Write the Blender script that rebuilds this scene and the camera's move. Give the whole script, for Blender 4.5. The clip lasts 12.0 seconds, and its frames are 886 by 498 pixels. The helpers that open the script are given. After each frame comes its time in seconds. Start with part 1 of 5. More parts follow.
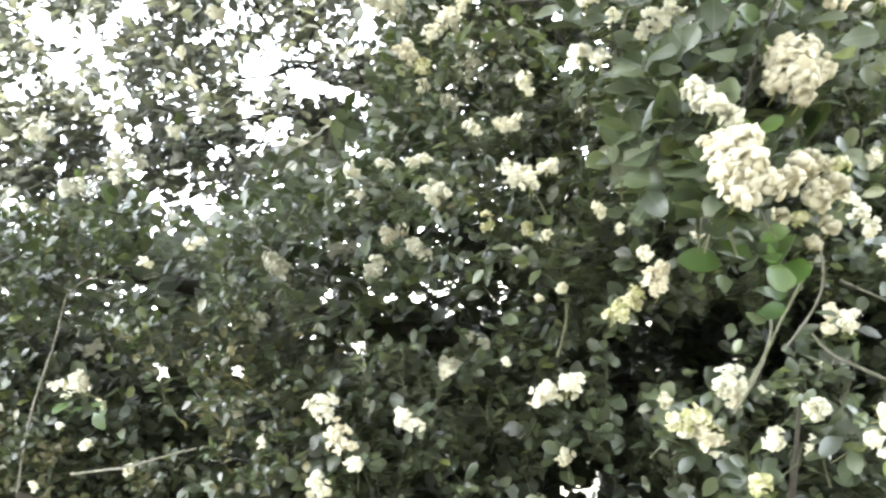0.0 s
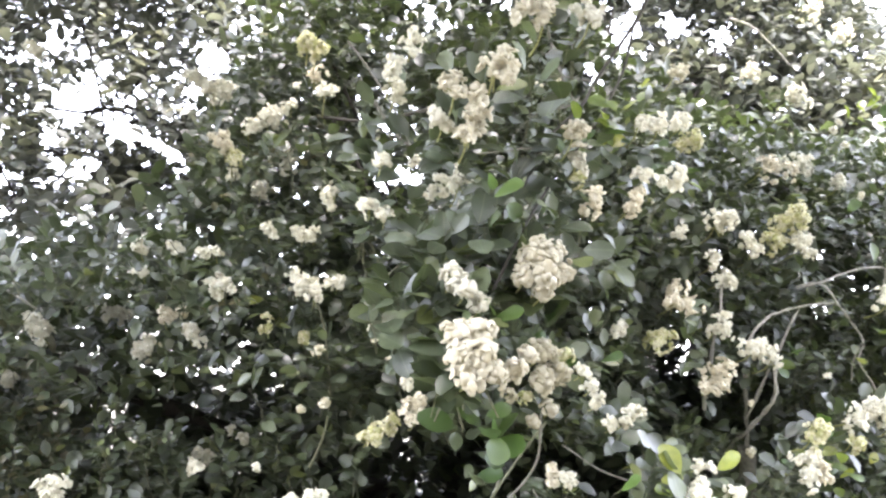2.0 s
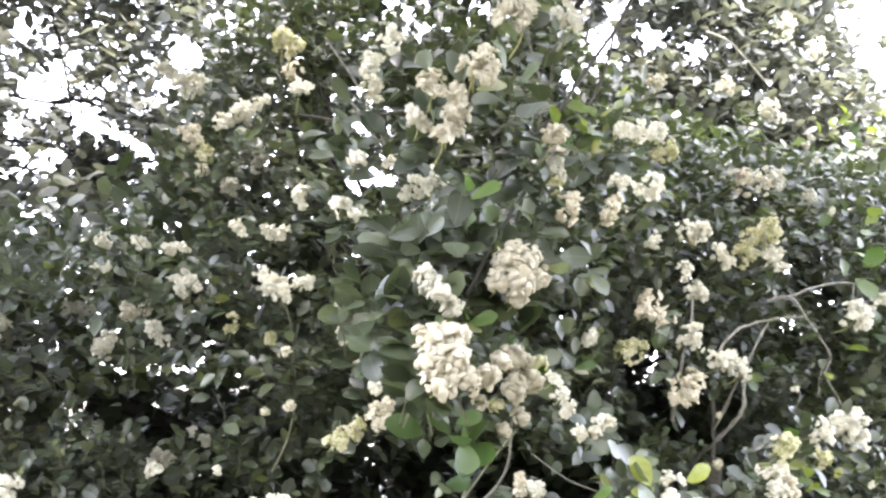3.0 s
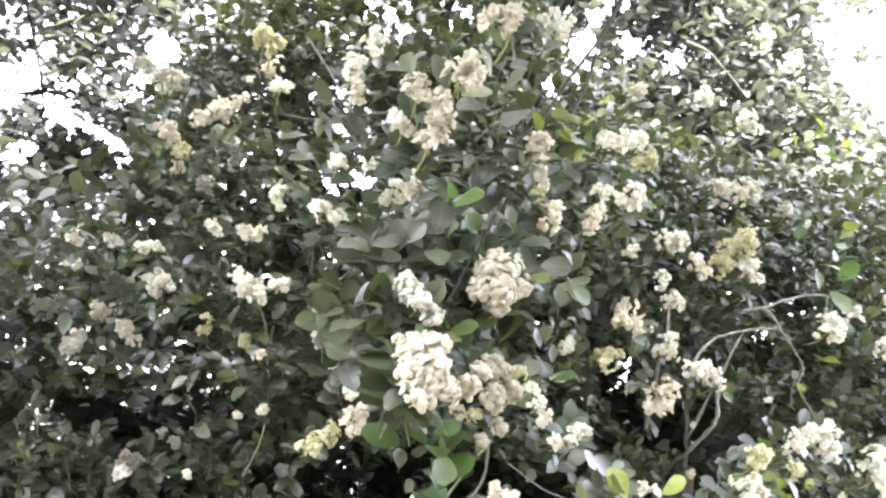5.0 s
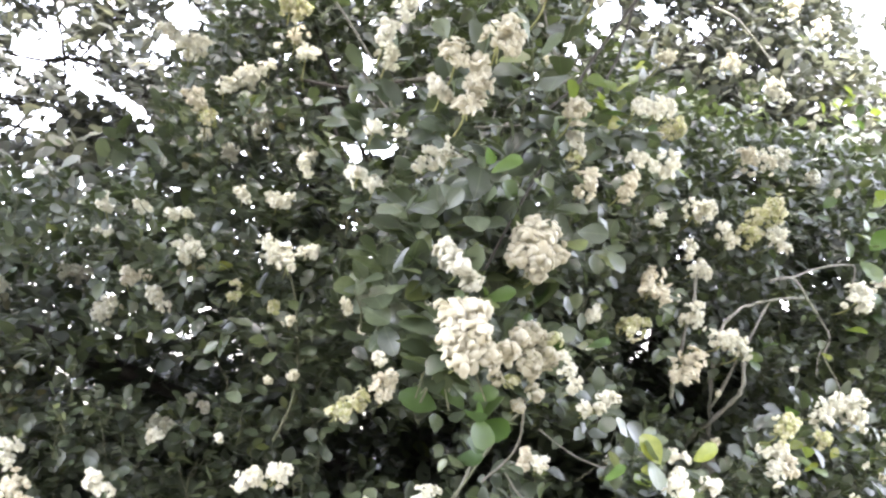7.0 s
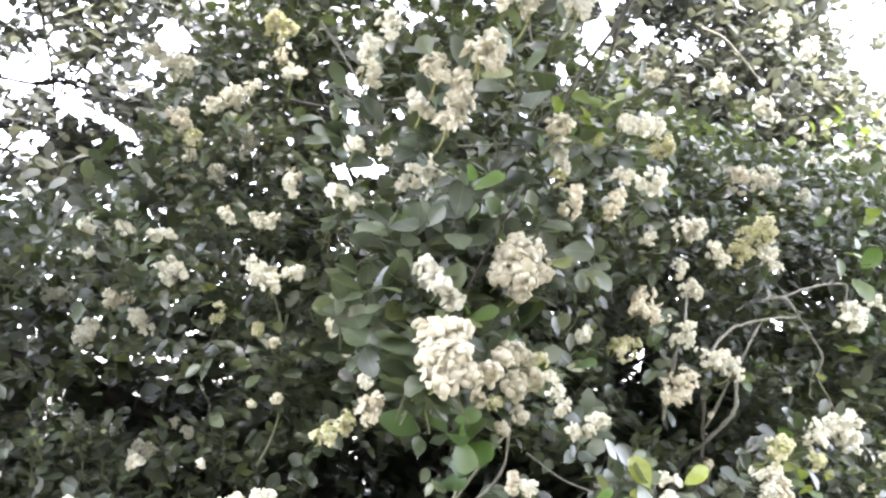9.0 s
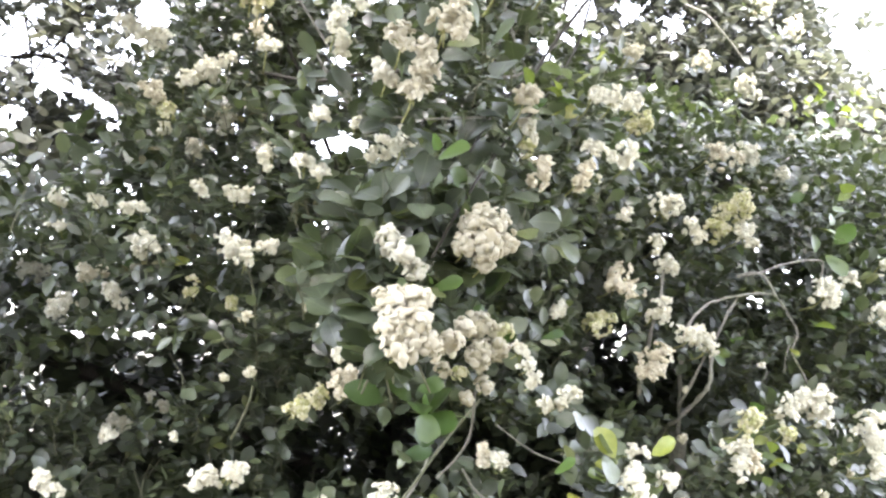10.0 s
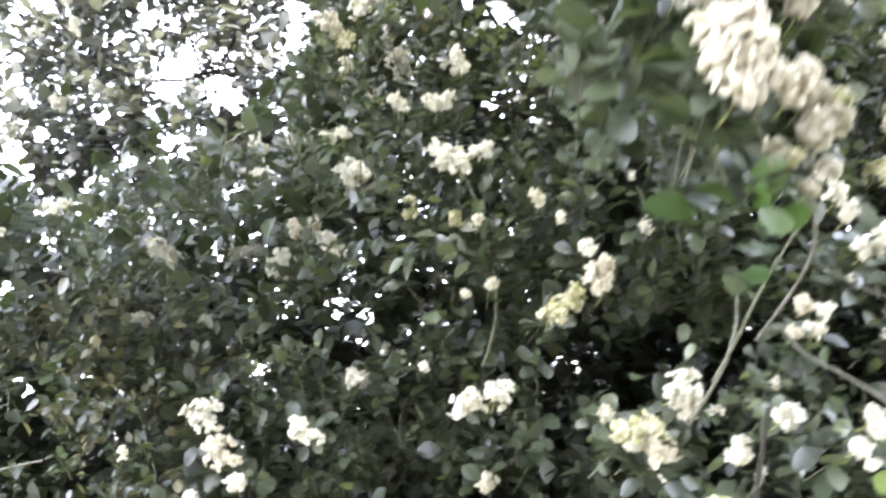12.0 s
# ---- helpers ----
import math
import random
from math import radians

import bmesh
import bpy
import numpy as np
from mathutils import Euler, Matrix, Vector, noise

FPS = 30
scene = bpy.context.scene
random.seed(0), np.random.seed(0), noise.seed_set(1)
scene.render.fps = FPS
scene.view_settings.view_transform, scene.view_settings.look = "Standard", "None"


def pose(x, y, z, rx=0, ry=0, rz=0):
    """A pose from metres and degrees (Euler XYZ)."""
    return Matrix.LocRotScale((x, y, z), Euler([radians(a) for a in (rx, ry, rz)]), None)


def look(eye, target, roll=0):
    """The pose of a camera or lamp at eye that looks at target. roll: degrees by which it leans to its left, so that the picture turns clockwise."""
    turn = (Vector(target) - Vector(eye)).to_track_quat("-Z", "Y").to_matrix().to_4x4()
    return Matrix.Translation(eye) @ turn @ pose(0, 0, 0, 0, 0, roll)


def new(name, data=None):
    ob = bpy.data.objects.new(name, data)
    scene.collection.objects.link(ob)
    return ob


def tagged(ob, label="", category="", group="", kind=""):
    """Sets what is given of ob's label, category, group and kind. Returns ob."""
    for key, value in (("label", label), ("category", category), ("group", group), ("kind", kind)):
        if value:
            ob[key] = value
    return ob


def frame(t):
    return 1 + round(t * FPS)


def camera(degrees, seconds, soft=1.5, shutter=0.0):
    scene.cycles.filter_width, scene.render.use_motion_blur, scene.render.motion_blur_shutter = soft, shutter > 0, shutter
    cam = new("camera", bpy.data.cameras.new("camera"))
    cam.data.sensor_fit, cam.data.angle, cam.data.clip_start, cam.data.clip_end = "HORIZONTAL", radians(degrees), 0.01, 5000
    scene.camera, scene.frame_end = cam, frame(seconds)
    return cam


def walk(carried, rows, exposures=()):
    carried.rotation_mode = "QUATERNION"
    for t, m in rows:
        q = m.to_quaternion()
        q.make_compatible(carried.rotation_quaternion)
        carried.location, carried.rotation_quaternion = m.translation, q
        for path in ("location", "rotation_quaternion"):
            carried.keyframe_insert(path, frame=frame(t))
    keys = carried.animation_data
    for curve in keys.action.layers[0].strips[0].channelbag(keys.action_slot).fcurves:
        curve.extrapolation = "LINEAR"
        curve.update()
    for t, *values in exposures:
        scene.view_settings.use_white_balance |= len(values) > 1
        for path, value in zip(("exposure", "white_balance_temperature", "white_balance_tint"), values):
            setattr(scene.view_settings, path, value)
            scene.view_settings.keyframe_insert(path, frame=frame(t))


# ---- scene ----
cam = camera(57.0, 12.0, soft=2.4, shutter=0.5)
METRES, EYE, TILT, LEAN, TURN = 0.8, 1.6, 5.0, 8.0, 0.0
STOPS, SKY, SUN, SUN_UP, SUN_TURN = 4.66, 0.15, 1.5, 72.0, 195.0
ROWS = [
    (0.0, 0.0, 0.0, 0.0, 0.0, 0.0, -0.0),
    (0.5, 0.0019, -0.0296, 0.0295, -2.55, 0.06, -2.01),
    (1.0, 0.0211, -0.0634, 0.0704, -6.06, 2.38, -4.7),
    (1.5, 0.0732, -0.0961, 0.1254, -11.03, 5.35, -8.07),
    (2.0, 0.0557, -0.1034, 0.1343, -13.84, 6.12, -9.91),
    (2.5, 0.0581, -0.0752, 0.1225, -13.88, 4.9, -10.25),
    (3.0, 0.0583, -0.0674, 0.1319, -16.15, 6.9, -11.3),
    (5.0, 0.0497, -0.0466, 0.1426, -18.11, 7.37, -12.32),
    (5.5, 0.0668, -0.0536, 0.136, -18.43, 5.96, -12.09),
    (6.0, 0.06, -0.0576, 0.1474, -17.05, 5.45, -11.65),
    (6.5, 0.0375, -0.058, 0.1502, -17.32, 5.38, -12.08),
    (7.0, 0.0119, -0.0326, 0.1283, -17.16, 5.03, -12.67),
    (9.0, 0.044, -0.0099, 0.1285, -17.49, 6.71, -12.35),
    (9.5, 0.0672, -0.0007, 0.1209, -17.42, 5.92, -12.13),
    (10.0, 0.0908, -0.017, 0.1211, -18.22, 5.49, -12.45),
    (10.5, 0.0572, -0.0201, 0.1213, -16.95, 4.28, -11.78),
    (11.0, 0.0031, 0.0127, 0.0905, -13.11, 2.34, -8.85),
    (11.5, -0.0057, 0.1014, 0.0286, -9.35, 2.38, -5.68),
    (12.0, 0.0272, 0.3097, -0.1719, -5.45, 4.17, -2.62),
]
walk(cam, [(t, pose(0, 0, EYE, TILT, LEAN, TURN) @ pose(METRES * x, METRES * y, METRES * z, 90 + pitch, roll, yaw)) for t, x, y, z, yaw, pitch, roll in ROWS],
     exposures=[(0.0, STOPS + 0.28, 6680, 6), (1.2, STOPS + 0.10, 6380, 12), (2.0, STOPS + 0.02, 6350, 18), (3.0, STOPS + 0.02, 6350, 18), (5.0, STOPS + 0.15, 6350, 19), (6.5, STOPS + 0.02, 6350, 18), (10.5, STOPS + 0.02, 6340, 17), (12.0, STOPS + 0.30, 6180, 17)])

# ---- light: bright hazy sky, sun veiled behind the crowns ----
world = bpy.data.worlds.new("sky")
scene.world = world
world.use_nodes = True
wn = world.node_tree
sky = wn.nodes.new("ShaderNodeTexSky")
sky.sky_type, sky.sun_disc = "NISHITA", False
sky.sun_elevation, sky.sun_rotation = radians(SUN_UP), radians(SUN_TURN)
sky.air_density, sky.dust_density, sky.ozone_density = 1.0, 2.0, 1.0
wn.nodes["Background"].inputs["Strength"].default_value = SKY
haze = wn.nodes.new("ShaderNodeHueSaturation")
haze.inputs["Saturation"].default_value = 0.35
wn.links.new(sky.outputs["Color"], haze.inputs["Color"])
wn.links.new(haze.outputs["Color"], wn.nodes["Background"].inputs["Color"])

sun = new("sun", bpy.data.lights.new("sun", "SUN"))
sun.data.energy, sun.data.angle, sun.data.color = SUN, radians(35), (1.0, 0.96, 0.90)
sun_dir = Vector((math.sin(radians(SUN_TURN)) * math.cos(radians(SUN_UP)), math.cos(radians(SUN_TURN)) * math.cos(radians(SUN_UP)), math.sin(radians(SUN_UP))))
sun.matrix_world = look(sun_dir * 30, (0, 0, 0))


# ---- materials ----
def material(name):
    mat = bpy.data.materials.new(name)
    mat.use_nodes = True
    n = mat.node_tree.nodes
    return mat, n, mat.node_tree.links, n["Principled BSDF"], n["Material Output"]


def ramp(n, stops):
    r = n.new("ShaderNodeValToRGB")
    while len(r.color_ramp.elements) < len(stops):
        r.color_ramp.elements.new(0.5)
    for e, (at, col) in zip(r.color_ramp.elements, stops):
        e.position, e.color = at, (*col, 1)
    return r


def noise_tex(n, links, scale, detail=4.0, rough=0.6):
    co, tx = n.new("ShaderNodeTexCoord"), n.new("ShaderNodeTexNoise")
    tx.inputs["Scale"].default_value, tx.inputs["Detail"].default_value, tx.inputs["Roughness"].default_value = scale, detail, rough
    links.new(co.outputs["Object"], tx.inputs["Vector"])
    return tx


def random_value(n, islands):
    if islands:
        return n.new("ShaderNodeNewGeometry").outputs["Random Per Island"]
    return n.new("ShaderNodeObjectInfo").outputs["Random"]


def mixed(n, links, a, b, kind, fac):
    m = n.new("ShaderNodeMix")
    m.data_type, m.blend_type = "RGBA", kind
    if isinstance(fac, float):
        m.inputs[0].default_value = fac
    else:
        links.new(fac, m.inputs[0])
    for slot, v in ((6, a), (7, b)):
        if isinstance(v, tuple):
            m.inputs[slot].default_value = (*v, 1)
        else:
            links.new(v, m.inputs[slot])
    return m.outputs[2]


def bumped(n, links, bsdf, height, strength, distance):
    b = n.new("ShaderNodeBump")
    b.inputs["Strength"].default_value, b.inputs["Distance"].default_value = strength, distance
    links.new(height, b.inputs["Height"])
    links.new(b.outputs["Normal"], bsdf.inputs["Normal"])
    return b


def leaf_material(name, stops, glow, thin, islands, grain):
    mat, n, links, bsdf, out = material(name)
    r = ramp(n, stops)
    links.new(random_value(n, islands), r.inputs["Fac"])
    fine = noise_tex(n, links, grain)
    spots = ramp(n, [(0.32, (0.72, 0.74, 0.66)), (0.62, (1.12, 1.1, 1.05))])
    links.new(fine.outputs["Fac"], spots.inputs["Fac"])
    col = mixed(n, links, r.outputs["Color"], spots.outputs["Color"], "MULTIPLY", 0.8)
    if not islands:
        # a pale midrib with faint side veins, in the leaf's own measure
        co, sep = n.new("ShaderNodeTexCoord"), n.new("ShaderNodeSeparateXYZ")
        links.new(co.outputs["Object"], sep.inputs[0])
        side = n.new("ShaderNodeMath")
        side.operation = "ABSOLUTE"
        links.new(sep.outputs["Y"], side.inputs[0])
        rib = ramp(n, [(0.008, (1, 1, 1)), (0.022, (0, 0, 0))])
        links.new(side.outputs[0], rib.inputs["Fac"])
        slope = n.new("ShaderNodeMath")
        slope.operation, slope.inputs[1].default_value = "MULTIPLY_ADD", -0.7
        links.new(side.outputs[0], slope.inputs[0])
        links.new(sep.outputs["X"], slope.inputs[2])
        wave = n.new("ShaderNodeMath")
        wave.operation, wave.inputs[1].default_value = "MULTIPLY", 52.0
        links.new(slope.outputs[0], wave.inputs[0])
        sine = n.new("ShaderNodeMath")
        sine.operation = "SINE"
        links.new(wave.outputs[0], sine.inputs[0])
        veins = ramp(n, [(0.86, (0, 0, 0)), (1.0, (0.35, 0.35, 0.35))])
        links.new(sine.outputs[0], veins.inputs["Fac"])
        lines = mixed(n, links, rib.outputs["Color"], veins.outputs["Color"], "LIGHTEN", 1.0)
        vein_mix = n.new("ShaderNodeMix")
        vein_mix.data_type = "RGBA"
        half = n.new("ShaderNodeMath")
        half.operation, half.inputs[1].default_value = "MULTIPLY", 0.35
        links.new(lines, half.inputs[0])
        links.new(half.outputs[0], vein_mix.inputs[0])
        links.new(col, vein_mix.inputs[6])
        vein_mix.inputs[7].default_value = (0.15, 0.18, 0.10, 1)
        col = vein_mix.outputs[2]
    links.new(col, bsdf.inputs["Base Color"])
    gloss = n.new("ShaderNodeMapRange")
    gloss.inputs["To Min"].default_value, gloss.inputs["To Max"].default_value = 0.28, 0.52
    links.new(fine.outputs["Fac"], gloss.inputs["Value"])
    links.new(gloss.outputs["Result"], bsdf.inputs["Roughness"])
    bsdf.inputs["Specular IOR Level"].default_value = 0.72
    bumped(n, links, bsdf, fine.outputs["Fac"], 0.25, 0.002)
    tr, mx = n.new("ShaderNodeBsdfTranslucent"), n.new("ShaderNodeMixShader")
    links.new(mixed(n, links, col, glow, "MIX", 0.6), tr.inputs["Color"])
    mx.inputs[0].default_value = thin
    links.new(bsdf.outputs[0], mx.inputs[1])
    links.new(tr.outputs[0], mx.inputs[2])
    links.new(mx.outputs[0], out.inputs["Surface"])
    return mat


MATURE = [(0.0, (0.018, 0.024, 0.014)), (0.35, (0.035, 0.046, 0.027)), (0.7, (0.053, 0.067, 0.040)), (0.95, (0.074, 0.092, 0.044)), (1.0, (0.12, 0.14, 0.045))]
YOUNG = [(0.0, (0.055, 0.090, 0.022)), (0.65, (0.095, 0.135, 0.03)), (1.0, (0.25, 0.26, 0.05))]
leaf_joined = leaf_material("leaf_green", MATURE, (0.13, 0.18, 0.04), 0.2, True, 30)
leaf_single = leaf_material("leaf_green_single", MATURE, (0.13, 0.18, 0.04), 0.2, False, 5)
young_joined = leaf_material("leaf_young", YOUNG, (0.32, 0.40, 0.05), 0.3, True, 30)
young_single = leaf_material("leaf_young_single", YOUNG, (0.32, 0.40, 0.05), 0.3, False, 5)


# olive leaves paled and greyed, painting the haze over the trees behind
leaf_behind = leaf_material("leaf_olive_hazed", [(0.0, (0.046, 0.051, 0.042)), (0.4, (0.078, 0.085, 0.070)), (0.85, (0.110, 0.117, 0.096)), (1.0, (0.14, 0.14, 0.08))], (0.15, 0.16, 0.09), 0.3, True, 30)
fresh_joined = leaf_material("leaf_fresh", [(0.0, (0.026, 0.050, 0.014)), (0.6, (0.044, 0.078, 0.019)), (1.0, (0.075, 0.11, 0.03))], (0.10, 0.19, 0.02), 0.26, True, 30)
dry_joined = leaf_material("leaf_dry", [(0.0, (0.044, 0.044, 0.022)), (0.6, (0.074, 0.071, 0.034)), (1.0, (0.12, 0.11, 0.05))], (0.14, 0.14, 0.05), 0.2, True, 30)


def petal_material(name, stops, islands, grain):
    mat, n, links, bsdf, out = material(name)
    r = ramp(n, stops)
    links.new(random_value(n, islands), r.inputs["Fac"])
    fine = noise_tex(n, links, grain)
    spots = ramp(n, [(0.3, (0.86, 0.80, 0.66)), (0.55, (1, 1, 1))])
    links.new(fine.outputs["Fac"], spots.inputs["Fac"])
    col = mixed(n, links, r.outputs["Color"], spots.outputs["Color"], "MULTIPLY", 0.45)
    links.new(col, bsdf.inputs["Base Color"])
    bsdf.inputs["Roughness"].default_value = 0.6
    bsdf.inputs["Specular IOR Level"].default_value = 0.25
    bumped(n, links, bsdf, fine.outputs["Fac"], 0.3, 0.002)
    tr, mx = n.new("ShaderNodeBsdfTranslucent"), n.new("ShaderNodeMixShader")
    links.new(col, tr.inputs["Color"])
    mx.inputs[0].default_value = 0.5
    links.new(bsdf.outputs[0], mx.inputs[1])
    links.new(tr.outputs[0], mx.inputs[2])
    links.new(mx.outputs[0], out.inputs["Surface"])
    return mat


TONES = {
    "w": [(0.0, (0.524, 0.504, 0.403)), (0.5, (0.605, 0.595, 0.504)), (1.0, (0.655, 0.645, 0.564))],
    "c": [(0.0, (0.482, 0.447, 0.332)), (0.4, (0.540, 0.512, 0.402)), (1.0, (0.592, 0.567, 0.472))],
    "g": [(0.0, (0.343, 0.363, 0.161)), (0.5, (0.504, 0.494, 0.312)), (1.0, (0.595, 0.575, 0.433))],
    "d": [(0.0, (0.336, 0.314, 0.213)), (0.5, (0.414, 0.392, 0.291)), (1.0, (0.493, 0.470, 0.381))],
}
# brighter tones for the heads farther off, making up for the shade on them
LIFTED_TONES = {
    "w": [(0.0, (0.659, 0.638, 0.519)), (0.5, (0.748, 0.738, 0.629)), (1.0, (0.798, 0.788, 0.698))],
    "c": [(0.0, (0.599, 0.549, 0.419)), (0.5, (0.688, 0.648, 0.519)), (1.0, (0.738, 0.709, 0.599))],
    "g": [(0.0, (0.419, 0.438, 0.200)), (0.5, (0.609, 0.588, 0.379)), (1.0, (0.698, 0.679, 0.529))],
    "d": [(0.0, (0.519, 0.499, 0.369)), (0.5, (0.638, 0.618, 0.488)), (1.0, (0.709, 0.688, 0.579))],
}
petal_joined = {k: petal_material("petal_" + k, v, True, 60) for k, v in LIFTED_TONES.items()}
petal_single = {k: petal_material("petal_single_" + k, v, False, 3) for k, v in TONES.items()}


def bark_material(name, dark, light, grain):
    mat, n, links, bsdf, out = material(name)
    tx = noise_tex(n, links, grain, 8, 0.7)
    big = noise_tex(n, links, grain * 0.12, 3, 0.5)
    r = ramp(n, [(0.3, dark), (0.7, light)])
    links.new(tx.outputs["Fac"], r.inputs["Fac"])
    moss = ramp(n, [(0.45, (1, 1, 1)), (0.7, (0.75, 0.82, 0.62))])
    links.new(big.outputs["Fac"], moss.inputs["Fac"])
    links.new(mixed(n, links, r.outputs["Color"], moss.outputs["Color"], "MULTIPLY", 1.0), bsdf.inputs["Base Color"])
    bsdf.inputs["Roughness"].default_value = 0.85
    bumped(n, links, bsdf, tx.outputs["Fac"], 0.6, 0.004)
    return mat


# bark_dark is darkened throughout to carry the deep shade on the limbs
bark_dark = bark_material("bark_dark", (0.016, 0.013, 0.010), (0.050, 0.043, 0.035), 60)
bark_grey = bark_material("bark_grey", (0.13, 0.122, 0.108), (0.33, 0.315, 0.28), 90)
bark_dull = bark_material("bark_dull", (0.07, 0.065, 0.055), (0.20, 0.19, 0.165), 90)
twig_green = bark_material("twig_green", (0.055, 0.062, 0.034), (0.15, 0.15, 0.095), 120)
stalk_green = bark_material("flower_stalk", (0.16, 0.17, 0.06), (0.34, 0.33, 0.15), 150)

mat, n, links, bsdf, out = material("dry_soil")
big, small = noise_tex(n, links, 0.7, 6), noise_tex(n, links, 14, 8)
r1 = ramp(n, [(0.35, (0.055, 0.052, 0.040)), (0.65, (0.12, 0.112, 0.090))])
r2 = ramp(n, [(0.3, (0.7, 0.7, 0.6)), (0.7, (1.1, 1.1, 1.1))])
links.new(big.outputs["Fac"], r1.inputs["Fac"])
links.new(small.outputs["Fac"], r2.inputs["Fac"])
links.new(mixed(n, links, r1.outputs["Color"], r2.outputs["Color"], "MULTIPLY", 1.0), bsdf.inputs["Base Color"])
bsdf.inputs["Roughness"].default_value = 0.95
bumped(n, links, bsdf, small.outputs["Fac"], 0.7, 0.03)
soil = mat

# plaster of the unseen wall that holds back sky light
mat, n, links, bsdf, out = material("blocker_plaster")
grain, patch = noise_tex(n, links, 40.0, 6, 0.65), noise_tex(n, links, 0.8, 4, 0.6)
r = ramp(n, [(0.3, (0.20, 0.20, 0.18)), (0.7, (0.30, 0.29, 0.26))])
links.new(patch.outputs["Fac"], r.inputs["Fac"])
fine = ramp(n, [(0.35, (0.86, 0.86, 0.85)), (0.65, (1, 1, 1))])
links.new(grain.outputs["Fac"], fine.inputs["Fac"])
links.new(mixed(n, links, r.outputs["Color"], fine.outputs["Color"], "MULTIPLY", 1.0), bsdf.inputs["Base Color"])
bsdf.inputs["Roughness"].default_value = 0.9
plaster = mat


# ---- builders ----
rng = np.random.default_rng(7)


def unit(v):
    return v / np.maximum(np.linalg.norm(v, axis=-1, keepdims=True), 1e-9)


def quick_mesh(name, verts, faces, mat, smooth=True):
    """A mesh from an array of places and an array of faces with three or four corners each."""
    me = bpy.data.meshes.new(name)
    faces = np.asarray(faces, dtype=np.int32)
    k = faces.shape[1]
    me.vertices.add(len(verts))
    me.vertices.foreach_set("co", np.asarray(verts, dtype=np.float32).ravel())
    me.loops.add(faces.size)
    me.loops.foreach_set("vertex_index", faces.ravel())
    me.polygons.add(len(faces))
    me.polygons.foreach_set("loop_start", np.arange(len(faces), dtype=np.int32) * k)
    if smooth:
        me.polygons.foreach_set("use_smooth", np.ones(len(faces), dtype=bool))
    me.update(calc_edges=True)
    me.validate()
    me.materials.append(mat)
    return me


def part(name, me, parent, label=""):
    ob = new(name, me)
    ob.parent = parent
    if parent.type == "EMPTY":
        ob.matrix_parent_inverse = Matrix.Translation(-parent.location)
    return tagged(ob, label)


def thing(name, at, label, category, group=""):
    ob = new(name)
    ob.location = at
    ob.empty_display_size = 0.1
    return tagged(ob, label, category, group)


def leaf_shape(rows, curl, fold, wave, stalk=True):
    """An egg-shaped leaf one long, broadest past its middle, with a stalk end at the origin: along x, across y, up z."""
    t = np.linspace(0, 1, rows)
    w = 0.335 * np.sin(np.pi * np.clip(t, 0, 1) ** 1.4) ** 0.58 + 0.015
    w[-1] = 0.10
    verts = []
    for i in range(rows):
        for s in (-1, 0, 1):
            z = -curl * t[i] ** 2 + fold * abs(s) * w[i] + wave * math.sin(7 * t[i] + 2 * s) * w[i]
            verts.append((0.08 + t[i] * (1 - 0.25 * curl), s * w[i] * (0.94 if s > 0 else 1.0), z))
    faces = []
    for i in range(rows - 1):
        for s in (0, 1):
            a = 3 * i + s
            faces.append((a, a + 1, a + 4, a + 3))
    if not stalk:
        return np.array(verts), np.array(faces)
    b = len(verts)
    for x, r in ((-0.10, 0.014), (0.12, 0.010)):
        verts += [(x, r, 0.0), (x, -r, 0.0), (x, 0.0, -1.6 * r)]
    for i in range(3):
        j = (i + 1) % 3
        faces.append((b + i, b + j, b + 3 + j, b + 3 + i))
    return np.array(verts), np.array(faces)


FULL = [leaf_shape(8, c, f, w) for c, f, w in ((0.22, 0.22, 0.05), (0.38, 0.10, 0.09), (0.08, 0.34, 0.04), (-0.10, 0.20, 0.10))]
BARE = [leaf_shape(5, c, f, w, False) for c, f, w in ((0.22, 0.22, 0.05), (0.38, 0.10, 0.09), (0.08, 0.34, 0.04), (-0.10, 0.20, 0.10))]


def plain_leaf(curl, tip):
    """The same leaf in few faces, for the shaded inside and for trees behind."""
    rows = ((0.0, 0.03), (0.42, 0.27), (0.80, 0.30), (1.0, tip))
    verts = [(0.08 + t, side * w, -curl * t * t) for t, w in rows for side in (-1, 1)]
    return np.array(verts), np.array([(0, 2, 3, 1), (2, 4, 5, 3), (4, 6, 7, 5)])


PLAIN = [plain_leaf(c, t) for c, t in ((0.22, 0.08), (0.36, 0.12), (0.05, 0.06))]


